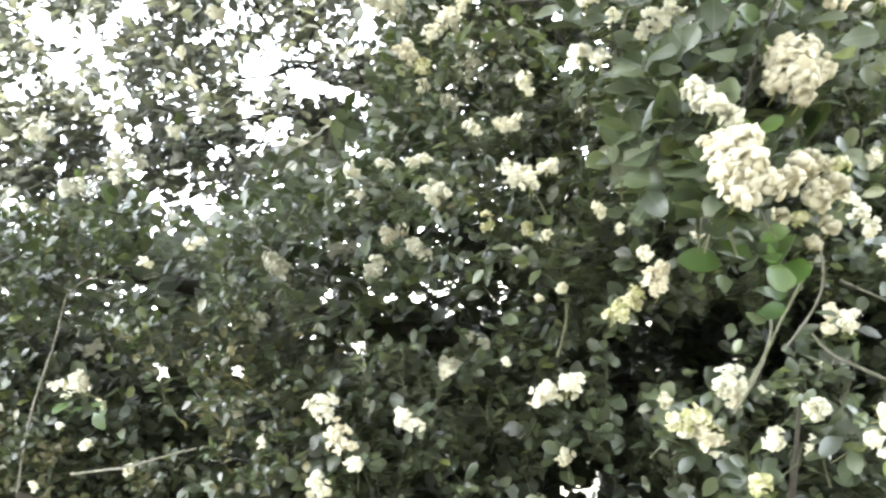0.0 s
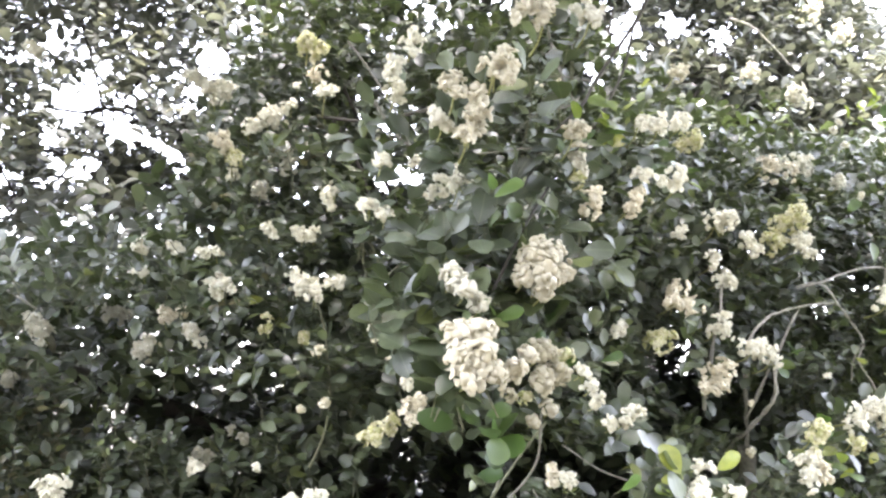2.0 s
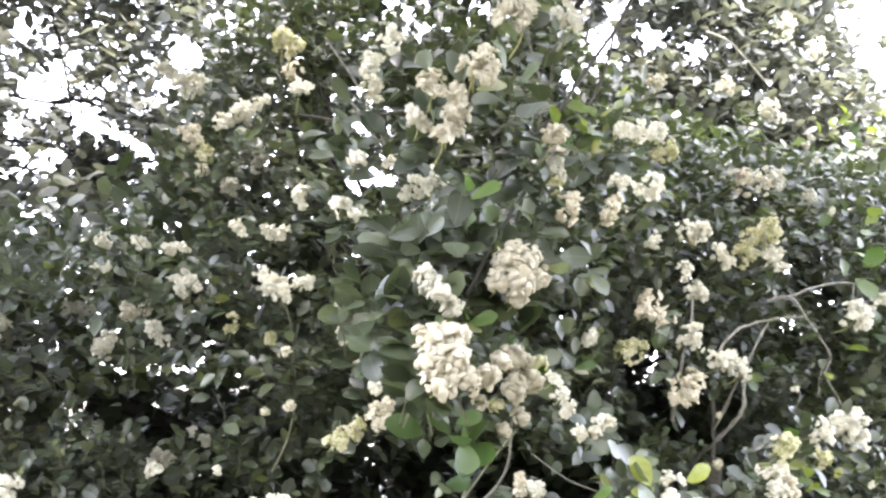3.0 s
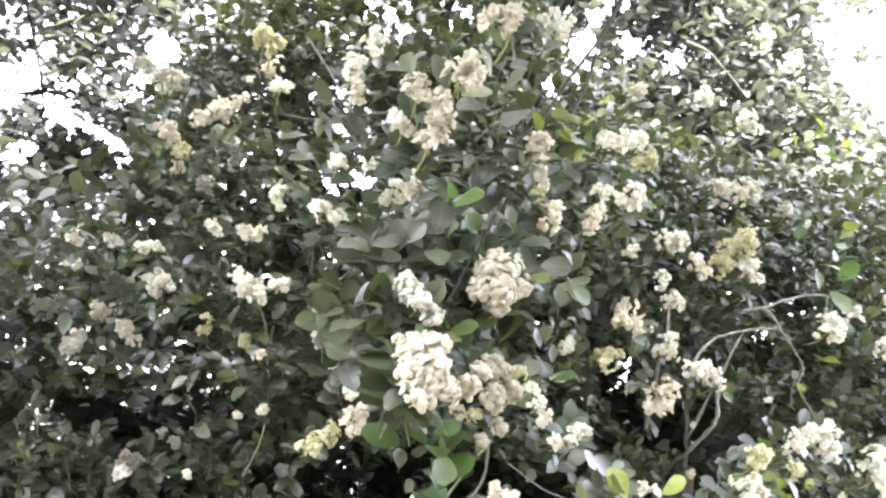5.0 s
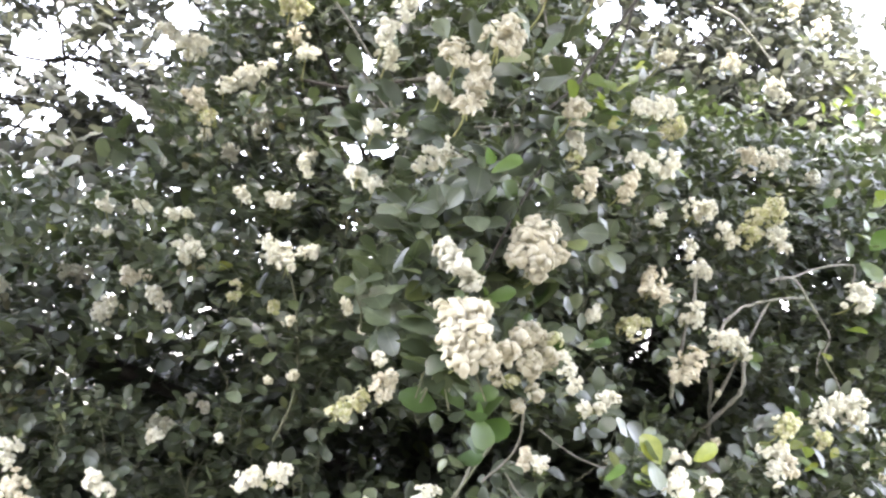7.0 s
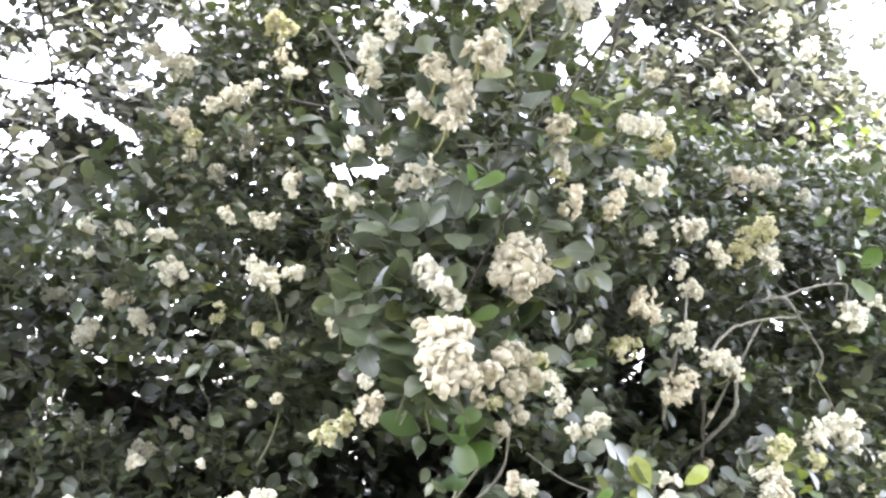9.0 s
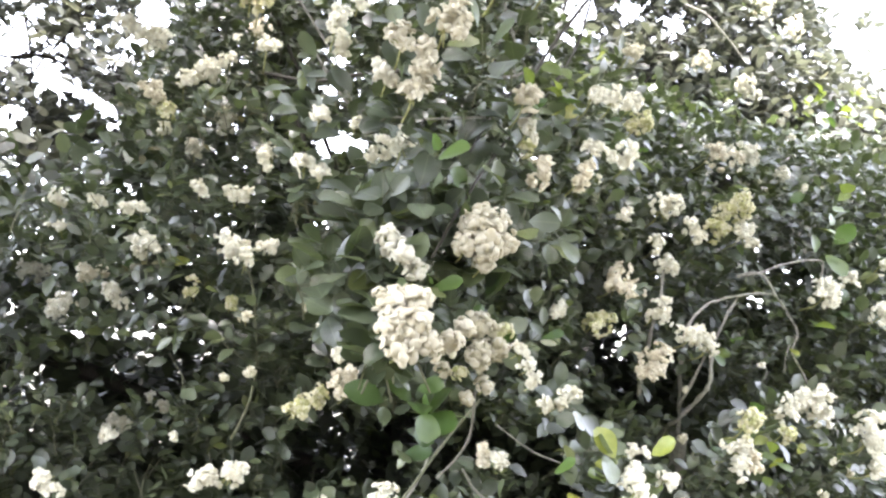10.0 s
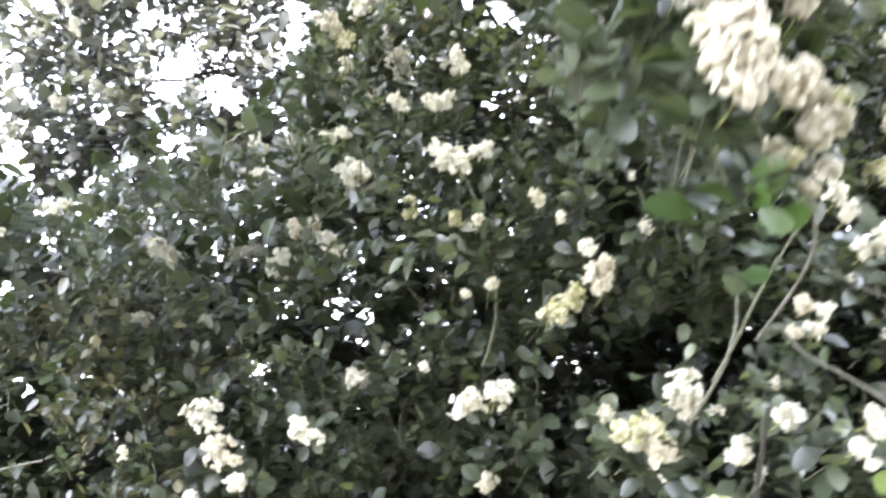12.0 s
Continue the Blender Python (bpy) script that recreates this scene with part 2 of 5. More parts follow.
class Leaves:
    """Places, ways, faces and sizes of leaves, gathered spray by spray."""

    def __init__(self):
        self.at, self.way, self.up, self.size, self.twigs = [], [], [], [], []

    def spray(self, centre, axis, count, size, spread=1.0, ring=0.006):
        c, a = np.asarray(centre, float), unit(np.asarray(axis, float))
        u = unit(np.cross(a, rng.normal(size=3)))
        v = np.cross(a, u)
        k = np.arange(count)
        turn = k * 2.4 + rng.uniform(0, 6.3) + rng.normal(0, 0.3, count)
        along = (k / max(count - 1, 1) - 0.8) * size * 2.2 * spread
        radial = np.cos(turn)[:, None] * u + np.sin(turn)[:, None] * v
        lift = np.radians(rng.uniform(5, 45, count) + 25 * (k / count))[:, None]
        way = unit((radial * np.cos(lift) + a * np.sin(lift) + rng.normal(0, 0.22, (count, 3))) * (1, 1, 0.75))
        up = unit(0.6 * (a * np.cos(lift) - radial * np.sin(lift)) + rng.normal(0, 0.34, (count, 3)) + np.array((0, -0.15, 0.7)))
        self.at.append(c + along[:, None] * a + radial * ring)
        self.way.append(way)
        self.up.append(up)
        self.size.append(size * rng.uniform(0.62, 1.15, count))
        self.twigs.append((c + a * size * 0.4, c - a * size * 1.5 + np.array((0, 0.01, -0.02))))

    def arrays(self):
        return np.concatenate(self.at), np.concatenate(self.way), np.concatenate(self.up), np.concatenate(self.size)


def leaf_basis(way, up):
    side = unit(np.cross(up, way))
    return way, side, np.cross(way, side)


def joined_leaves(name, at, way, up, size, shapes, mat):
    x, y, z = leaf_basis(way, up)
    pick = rng.integers(0, len(shapes), len(at))
    verts, faces, base = [], [], 0
    for i, (sv, sf) in enumerate(shapes):
        k = pick == i
        m = int(k.sum())
        if not m:
            continue
        s = size[k][:, None, None]
        wide = rng.uniform(0.82, 1.12, m)[:, None, None]
        p = at[k][:, None] + s * (sv[None, :, 0:1] * x[k][:, None] + wide * sv[None, :, 1:2] * y[k][:, None] + sv[None, :, 2:3] * z[k][:, None])
        verts.append(p.reshape(-1, 3))
        faces.append((sf[None] + (base + np.arange(m) * len(sv))[:, None, None]).reshape(-1, 4))
        base += m * len(sv)
    return quick_mesh(name, np.concatenate(verts), np.concatenate(faces), mat)


def tube(points, r0, r1, sides=8, knots=0.0):
    """A tapered, slightly crooked stem through the points: corners and faces."""
    pts = [Vector(p) for p in points]
    fine = []
    for i in range(len(pts) - 1):
        p0, p1, p2, p3 = pts[max(i - 1, 0)], pts[i], pts[i + 1], pts[min(i + 2, len(pts) - 1)]
        for k in range(5):
            t = k / 5
            fine.append(0.5 * (2 * p1 + (p2 - p0) * t + (2 * p0 - 5 * p1 + 4 * p2 - p3) * t * t + (3 * p1 - p0 - 3 * p2 + p3) * t ** 3))
    fine.append(pts[-1])
    m = len(fine)
    verts, faces = [], []
    ref = Vector((0.3, 0.2, 0.93))
    for i, p in enumerate(fine):
        d = (fine[min(i + 1, m - 1)] - fine[max(i - 1, 0)]).normalized()
        a = d.cross(ref).normalized()
        b = d.cross(a)
        r = r0 + (r1 - r0) * i / (m - 1)
        r *= 1 + knots * math.sin(i * 2.1 + r0 * 900)
        q = p + (a * math.sin(i * 1.7) + b * math.cos(i * 1.3)) * r * knots
        for j in range(sides):
            w = 2 * math.pi * j / sides
            verts.append(q + (a * math.cos(w) + b * math.sin(w)) * r)
    for i in range(m - 1):
        for j in range(sides):
            k = (j + 1) % sides
            faces.append((i * sides + j, i * sides + k, (i + 1) * sides + k, (i + 1) * sides + j))
    return np.array([tuple(v) for v in verts]), np.array(faces)


def stem(name, points, r0, r1, mat, parent, label="", sides=8, knots=0.12):
    v, f = tube(points, r0, r1, sides, knots)
    return part(name, quick_mesh(name, v, f, mat), parent, label)


def joined_twigs(name, ends, mat, thick=0.0016):
    ends = [e for e in ends]
    verts, faces = [], []
    for i, (a, b) in enumerate(ends):
        d = unit(b - a)
        s = unit(np.cross(d, (0.31, 0.2, 0.9)))
        w = np.cross(d, s)
        mid = (a + b) / 2 + s * rng.normal(0, 0.008)
        k = len(verts)
        for p, r in ((a, thick * 0.6), (mid, thick), (b, thick * 1.4)):
            verts += [p + s * r, p - 0.5 * s * r + 0.87 * w * r, p - 0.5 * s * r - 0.87 * w * r]
        for row in (0, 3):
            for j in range(3):
                m = (j + 1) % 3
                faces.append((k + row + j, k + row + m, k + row + 3 + m, k + row + 3 + j))
    return quick_mesh(name, np.array(verts), np.array(faces), mat)


def petal_shape(bulge, notch, skew, seg, rings):
    """A plump petal one long: a spoon-like shell that bulges along z, bends back along x and is open behind, with a notched, crumpled rim."""
    verts = [(0.06 * skew, 0.0, bulge)]
    for i in range(1, rings + 1):
        q = i / rings
        for j in range(seg):
            w = 2 * math.pi * j / seg
            r = 0.5 * math.sin(0.5 * math.pi * min(1.0, q * 1.08)) * (1 + 0.08 * skew * math.cos(w) + 0.07 * math.sin(3 * w + 5 * skew))
            r *= 1 - notch * q * q * max(0.0, math.cos(w)) ** 6
            x, y = r * math.cos(w) * 1.16, r * math.sin(w) * 0.84
            verts.append((x, y, bulge * math.cos(0.5 * math.pi * q) - 0.35 * x * x + 0.08 * q * math.sin(2 * w + 9 * skew)))
    tris = [(0, 1 + j, 1 + (j + 1) % seg) for j in range(seg)]
    for i in range(rings - 1):
        for j in range(seg):
            a, b = 1 + i * seg + j, 1 + i * seg + (j + 1) % seg
            tris += [(a, a + seg, b + seg), (a, b + seg, b)]
    return np.array(verts, float), np.array(tris)


PETAL_FORMS = ((0.22, 0.45, 0.6), (0.28, 0.30, -1.3), (0.16, 0.55, 1.6), (0.30, 0.25, 1.1), (0.20, 0.40, -1.9))
PETALS = [petal_shape(*p, 12, 4) for p in PETAL_FORMS]
SMALL_PETALS = [petal_shape(*p, 6, 2) for p in PETAL_FORMS]


def cluster_layout(r, seed, petal):
    """Petals of a flower head of that radius: a lumpy dome of small rounded petals, tilted every way, over a closer core, with gaps and a few strays."""
    g = np.random.default_rng(seed)
    count = int(np.clip(15.0 * r * r / (petal * petal), 8, 150))
    core = count // 3
    k = np.concatenate((np.arange(count) + 0.5, (np.arange(core) + 0.5) * count / core))
    total = count + core
    ph, th = np.arccos(1 - 1.45 * k / count), k * 2.39996 + g.uniform(0, 6)
    axis = unit(np.array((g.normal(0, 0.3), -0.85, 0.45 + g.normal(0, 0.25))))
    u = unit(np.cross(axis, (0.2, 0.1, 1.0)))
    v = np.cross(u, axis)
    d = np.cos(ph)[:, None] * axis + (np.sin(ph) * np.cos(th))[:, None] * u + (np.sin(ph) * np.sin(th))[:, None] * v
    d = unit(d + g.normal(0, 0.14, (total, 3)))
    knots = unit(d[g.integers(0, total, 5)])
    near = np.max(d @ knots.T, axis=1)
    lump = 0.66 + 0.38 * np.clip((near - 0.5) / 0.45, 0, 1) + g.normal(0, 0.07, total)
    lump[g.uniform(0, 1, total) < 0.11] += 0.22
    lump[count:] *= 0.70
    form = np.array((g.uniform(0.86, 1.2), g.uniform(0.75, 0.95), g.uniform(0.72, 1.08)))
    at = d * form * (r * lump - 0.15 * petal)[:, None]
    face = unit(d + g.normal(0, 0.55, (total, 3)) + np.array((0, 0, 0.15)))
    flat = unit(np.cross(face, g.normal(size=(total, 3))))
    size = petal * g.uniform(0.68, 1.32, total)
    size[count:] *= 1.35
    ok = g.uniform(0, 1, total) > (0.08 if r > 0.018 else 0.38)
    n = int(ok.sum())
    return at[ok], face[ok], flat[ok], size[ok], g.integers(0, len(PETALS), n)


def floret_layout(r, seed, petal):
    """Petals of a looser head: a few knots of open five-petalled florets, each turned its own way, uneven in outline."""
    g = np.random.default_rng(seed)
    axis = unit(np.array((g.normal(0, 0.35), -0.85, 0.5 + g.normal(0, 0.3))))
    many = int(np.clip(4.3 * r * r / (petal * petal), 2, 54))
    knots = g.normal(0, 0.33, (max(1, min(4, many // 4)), 3)) * r * (1, 0.6, 0.85)
    knots -= knots[0]
    at, face, flat, size = [], [], [], []
    # crowded petals in the middle and along the side stalks hold the knots together
    for end in knots:
        for q in (0.0, 0.35, 0.7):
            at.append(end * q + axis * 0.25 * r + g.normal(0, 0.1, 3) * r)
            face.append(unit(axis + g.normal(0, 0.5, 3)))
            flat.append(unit(g.normal(size=3)))
            size.append(petal * g.uniform(1.0, 1.5))
    for i in range(many):
        out = unit(axis * 0.75 + g.normal(0, 0.62, 3))
        middle = knots[i % len(knots)] + out * r * (0.66 if len(knots) > 1 else 0.8) * g.uniform(0.55, 1.12)
        way = unit(out + g.normal(0, 0.35, 3))
        u = unit(np.cross(way, g.normal(size=3)))
        v = np.cross(way, u)
        big = petal * g.uniform(0.75, 1.2)
        cup = g.uniform(0.15, 0.75)
        first = g.uniform(0, 6.3)
        for j in range(5):
            if g.uniform() < 0.1:
                continue
            w = first + j * 1.2566 + g.normal(0, 0.15)
            spoke = u * math.cos(w) + v * math.sin(w)
            at.append(middle + spoke * big * 0.46 + way * big * 0.25 * cup)
            face.append(unit(way - spoke * cup + g.normal(0, 0.12, 3)))
            size.append(big * g.uniform(0.85, 1.15))
            flat.append(spoke)
    at, face, flat = np.array(at), np.array(face), np.array(flat)
    flat = unit(flat - face * np.sum(flat * face, axis=1)[:, None])
    return at, face, flat, np.array(size), g.integers(0, len(PETALS), len(at))


def flower_head(parent, at, width, tone, seed, singly):
    r = width / 200 * (1.10 if singly else 0.97)
    if singly and at[2] > 1.95:
        place, way, flat, size, kind = floret_layout(r * 1.05, seed, 0.0118 + 0.05 * r)
    elif singly:
        place, way, flat, size, kind = cluster_layout(r, seed, min(0.0145, 0.0072 + 0.24 * r))
    else:
        place, way, flat, size, kind = floret_layout(r * 1.08, seed, 0.0108 + 0.07 * r)
    x, y, z = flat, np.cross(way, flat), way
    c = np.asarray(at, float)
    # the stalk with its short side stalks, which carries the petals
    reach = min(1.0, r / 0.03)
    pieces = [tube([c + np.array((0.004, 0.05 + r, -0.03)) * reach, c + np.array((0.002, 0.02 + 0.4 * r, -0.02)) * reach, c + (0, 0, 0.15 * r)], 0.0022 * reach, 0.0015 * reach, 5)]
    for d in unit(rng.normal(size=(5, 3))):
        pieces.append(tube([c, c + d * r * 0.72], 0.0014, 0.0011, 3))
    v, f, base = [], [], 0
    for pv, pf in pieces:
        v.append(pv)
        f.append(pf + base)
        base += len(pv)
    stalk = quick_mesh("stalk", np.concatenate(v), np.concatenate(f), stalk_green)
    if singly:
        head = part("flower_head", stalk, parent, {"w": "white flower head of plump petals", "c": "cream flower head of plump petals", "g": "greenish opening flower head", "d": "faded flower head"}[tone])
        for i in range(len(place)):
            p = part("petal", petal_meshes[(int(kind[i]), tone)], head)
            m = Matrix((x[i], y[i], z[i])).transposed() * float(size[i])
            p.matrix_basis = Matrix.Translation(c + place[i]) @ m.to_4x4()
        return head
    v, f, base = [], [], 0
    for i in range(len(place)):
        sv, sf = SMALL_PETALS[int(kind[i])]
        v.append(c + place[i] + size[i] * (sv[:, 0:1] * x[i] + sv[:, 1:2] * y[i] + sv[:, 2:3] * z[i]))
        f.append(sf + base)
        base += len(sv)
    head = part("flower_head", quick_mesh("flower_head", np.concatenate(v), np.concatenate(f), petal_joined[tone]), parent,
                {"w": "white flower head", "c": "cream flower head", "g": "greenish half-open flower head", "d": "faded flower head"}[tone])
    part("stalk", stalk, head)
    return head


petal_meshes = {(i, t): quick_mesh("petal", sv, sf, petal_single[t]) for i, (sv, sf) in enumerate(PETALS) for t in TONES}

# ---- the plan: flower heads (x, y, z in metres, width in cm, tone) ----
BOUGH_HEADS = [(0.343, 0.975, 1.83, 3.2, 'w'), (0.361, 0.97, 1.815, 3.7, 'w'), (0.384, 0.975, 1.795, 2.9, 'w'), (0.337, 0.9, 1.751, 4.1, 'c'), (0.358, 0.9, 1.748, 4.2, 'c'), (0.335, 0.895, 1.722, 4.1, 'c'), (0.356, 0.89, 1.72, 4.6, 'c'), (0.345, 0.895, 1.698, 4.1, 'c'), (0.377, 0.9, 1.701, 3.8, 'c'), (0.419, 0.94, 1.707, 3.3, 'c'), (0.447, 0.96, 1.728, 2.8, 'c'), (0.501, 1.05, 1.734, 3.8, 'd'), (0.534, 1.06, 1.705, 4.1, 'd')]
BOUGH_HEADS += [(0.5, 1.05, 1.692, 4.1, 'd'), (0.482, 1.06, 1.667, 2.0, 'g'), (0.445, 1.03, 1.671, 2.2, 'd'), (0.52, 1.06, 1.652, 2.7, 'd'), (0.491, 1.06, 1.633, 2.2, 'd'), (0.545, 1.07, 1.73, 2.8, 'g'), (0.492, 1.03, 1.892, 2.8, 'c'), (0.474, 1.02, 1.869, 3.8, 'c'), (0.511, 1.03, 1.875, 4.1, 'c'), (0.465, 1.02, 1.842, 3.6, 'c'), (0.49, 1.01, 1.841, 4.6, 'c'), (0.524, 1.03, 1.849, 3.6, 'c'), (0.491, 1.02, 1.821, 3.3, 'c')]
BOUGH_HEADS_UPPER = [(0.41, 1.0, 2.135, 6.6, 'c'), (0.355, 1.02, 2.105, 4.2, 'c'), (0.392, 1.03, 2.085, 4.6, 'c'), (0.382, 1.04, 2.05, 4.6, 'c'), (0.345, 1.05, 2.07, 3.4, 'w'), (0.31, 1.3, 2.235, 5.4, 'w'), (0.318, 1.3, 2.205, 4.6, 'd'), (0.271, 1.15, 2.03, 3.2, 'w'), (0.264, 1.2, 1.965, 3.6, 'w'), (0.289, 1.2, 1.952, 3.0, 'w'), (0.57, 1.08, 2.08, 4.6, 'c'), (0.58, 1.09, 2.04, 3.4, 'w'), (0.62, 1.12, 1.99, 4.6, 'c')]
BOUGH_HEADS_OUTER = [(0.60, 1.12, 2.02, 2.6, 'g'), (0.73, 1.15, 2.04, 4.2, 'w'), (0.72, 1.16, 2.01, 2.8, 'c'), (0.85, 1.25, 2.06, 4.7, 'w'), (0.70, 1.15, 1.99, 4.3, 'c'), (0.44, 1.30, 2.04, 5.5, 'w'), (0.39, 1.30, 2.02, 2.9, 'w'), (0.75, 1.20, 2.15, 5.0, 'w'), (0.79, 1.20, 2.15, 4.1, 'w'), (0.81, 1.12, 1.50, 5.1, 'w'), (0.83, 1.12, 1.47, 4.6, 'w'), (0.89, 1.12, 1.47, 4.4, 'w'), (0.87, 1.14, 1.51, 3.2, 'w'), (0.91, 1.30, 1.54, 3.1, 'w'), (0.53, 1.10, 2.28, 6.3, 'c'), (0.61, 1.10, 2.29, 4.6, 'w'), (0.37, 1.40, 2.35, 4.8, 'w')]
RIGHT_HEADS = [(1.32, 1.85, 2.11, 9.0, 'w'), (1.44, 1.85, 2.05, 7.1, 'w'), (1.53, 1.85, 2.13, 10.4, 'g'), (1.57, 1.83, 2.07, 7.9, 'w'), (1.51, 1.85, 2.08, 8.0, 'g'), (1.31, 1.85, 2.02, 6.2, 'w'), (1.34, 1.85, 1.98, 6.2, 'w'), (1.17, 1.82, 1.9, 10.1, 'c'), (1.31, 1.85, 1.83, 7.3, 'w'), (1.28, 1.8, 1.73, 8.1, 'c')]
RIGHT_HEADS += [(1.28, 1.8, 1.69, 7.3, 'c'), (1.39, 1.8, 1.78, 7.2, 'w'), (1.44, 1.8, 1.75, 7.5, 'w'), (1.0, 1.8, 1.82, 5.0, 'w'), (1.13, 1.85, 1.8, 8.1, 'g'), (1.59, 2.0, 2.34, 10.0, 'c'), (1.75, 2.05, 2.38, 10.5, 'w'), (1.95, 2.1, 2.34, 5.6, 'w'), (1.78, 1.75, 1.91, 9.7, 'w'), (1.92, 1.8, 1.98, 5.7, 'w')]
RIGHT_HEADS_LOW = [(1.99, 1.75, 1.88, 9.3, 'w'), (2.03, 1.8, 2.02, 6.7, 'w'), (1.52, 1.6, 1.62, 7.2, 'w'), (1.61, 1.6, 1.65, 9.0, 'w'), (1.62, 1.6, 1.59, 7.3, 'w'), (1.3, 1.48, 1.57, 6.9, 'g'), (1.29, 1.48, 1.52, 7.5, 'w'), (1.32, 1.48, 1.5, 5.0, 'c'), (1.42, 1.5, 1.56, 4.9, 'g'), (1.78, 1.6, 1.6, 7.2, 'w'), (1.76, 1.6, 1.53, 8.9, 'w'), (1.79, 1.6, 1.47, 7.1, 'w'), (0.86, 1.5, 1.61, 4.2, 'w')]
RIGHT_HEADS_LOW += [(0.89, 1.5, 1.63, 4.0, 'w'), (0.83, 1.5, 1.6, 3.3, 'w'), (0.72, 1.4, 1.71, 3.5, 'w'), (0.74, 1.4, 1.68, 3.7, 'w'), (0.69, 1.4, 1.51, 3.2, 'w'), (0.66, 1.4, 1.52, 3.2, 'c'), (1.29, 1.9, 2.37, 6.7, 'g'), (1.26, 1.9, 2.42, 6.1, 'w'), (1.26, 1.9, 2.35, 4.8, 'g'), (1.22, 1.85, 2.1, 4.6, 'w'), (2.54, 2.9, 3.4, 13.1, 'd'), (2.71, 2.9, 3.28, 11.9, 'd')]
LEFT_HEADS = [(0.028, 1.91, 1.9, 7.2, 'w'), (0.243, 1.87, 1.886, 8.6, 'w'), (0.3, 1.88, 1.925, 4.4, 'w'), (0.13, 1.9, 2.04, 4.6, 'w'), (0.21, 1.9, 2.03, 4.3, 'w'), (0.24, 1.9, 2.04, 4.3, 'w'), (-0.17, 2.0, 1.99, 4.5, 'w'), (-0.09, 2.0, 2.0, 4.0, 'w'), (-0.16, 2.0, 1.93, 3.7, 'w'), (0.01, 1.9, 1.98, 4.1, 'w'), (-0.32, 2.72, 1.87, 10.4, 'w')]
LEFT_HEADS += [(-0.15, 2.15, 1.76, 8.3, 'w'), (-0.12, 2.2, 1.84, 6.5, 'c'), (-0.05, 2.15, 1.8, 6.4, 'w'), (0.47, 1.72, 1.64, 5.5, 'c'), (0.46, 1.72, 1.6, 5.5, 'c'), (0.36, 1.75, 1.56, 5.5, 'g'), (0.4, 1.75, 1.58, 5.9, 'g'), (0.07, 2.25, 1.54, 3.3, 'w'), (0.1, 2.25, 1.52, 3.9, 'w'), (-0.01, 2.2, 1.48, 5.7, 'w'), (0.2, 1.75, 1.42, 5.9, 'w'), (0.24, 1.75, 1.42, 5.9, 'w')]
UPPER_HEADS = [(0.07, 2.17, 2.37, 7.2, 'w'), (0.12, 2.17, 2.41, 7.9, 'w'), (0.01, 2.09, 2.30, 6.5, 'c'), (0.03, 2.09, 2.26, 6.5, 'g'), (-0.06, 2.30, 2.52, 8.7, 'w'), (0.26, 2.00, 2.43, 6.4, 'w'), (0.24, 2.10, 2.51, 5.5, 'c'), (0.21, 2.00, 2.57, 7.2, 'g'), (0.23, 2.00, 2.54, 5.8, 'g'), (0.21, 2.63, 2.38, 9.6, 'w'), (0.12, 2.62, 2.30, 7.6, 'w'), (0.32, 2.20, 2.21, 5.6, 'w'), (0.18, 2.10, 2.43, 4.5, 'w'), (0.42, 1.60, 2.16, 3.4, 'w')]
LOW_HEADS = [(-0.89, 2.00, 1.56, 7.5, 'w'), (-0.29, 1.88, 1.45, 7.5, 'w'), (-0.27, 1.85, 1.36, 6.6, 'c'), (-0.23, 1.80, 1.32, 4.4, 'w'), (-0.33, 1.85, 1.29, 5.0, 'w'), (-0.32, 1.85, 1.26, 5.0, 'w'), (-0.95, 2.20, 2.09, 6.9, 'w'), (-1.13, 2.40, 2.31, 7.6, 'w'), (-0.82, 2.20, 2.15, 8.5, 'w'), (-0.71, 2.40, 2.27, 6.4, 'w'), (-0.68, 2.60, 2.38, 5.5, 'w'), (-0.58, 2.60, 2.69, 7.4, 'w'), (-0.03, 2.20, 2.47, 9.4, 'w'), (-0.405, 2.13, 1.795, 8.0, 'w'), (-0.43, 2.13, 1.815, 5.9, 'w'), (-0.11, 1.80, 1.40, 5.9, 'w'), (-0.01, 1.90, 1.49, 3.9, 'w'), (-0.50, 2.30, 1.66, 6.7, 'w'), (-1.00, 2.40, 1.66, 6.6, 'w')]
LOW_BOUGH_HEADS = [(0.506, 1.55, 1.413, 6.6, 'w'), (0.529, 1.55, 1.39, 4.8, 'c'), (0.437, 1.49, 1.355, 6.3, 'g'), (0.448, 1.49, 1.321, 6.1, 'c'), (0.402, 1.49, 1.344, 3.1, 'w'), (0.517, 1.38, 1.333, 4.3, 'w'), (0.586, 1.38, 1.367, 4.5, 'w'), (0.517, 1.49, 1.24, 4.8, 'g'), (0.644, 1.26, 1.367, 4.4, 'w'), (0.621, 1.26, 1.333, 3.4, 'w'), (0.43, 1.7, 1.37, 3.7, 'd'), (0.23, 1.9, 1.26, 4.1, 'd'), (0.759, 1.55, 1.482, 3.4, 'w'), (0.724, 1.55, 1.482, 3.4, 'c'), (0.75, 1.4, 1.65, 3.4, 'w')]

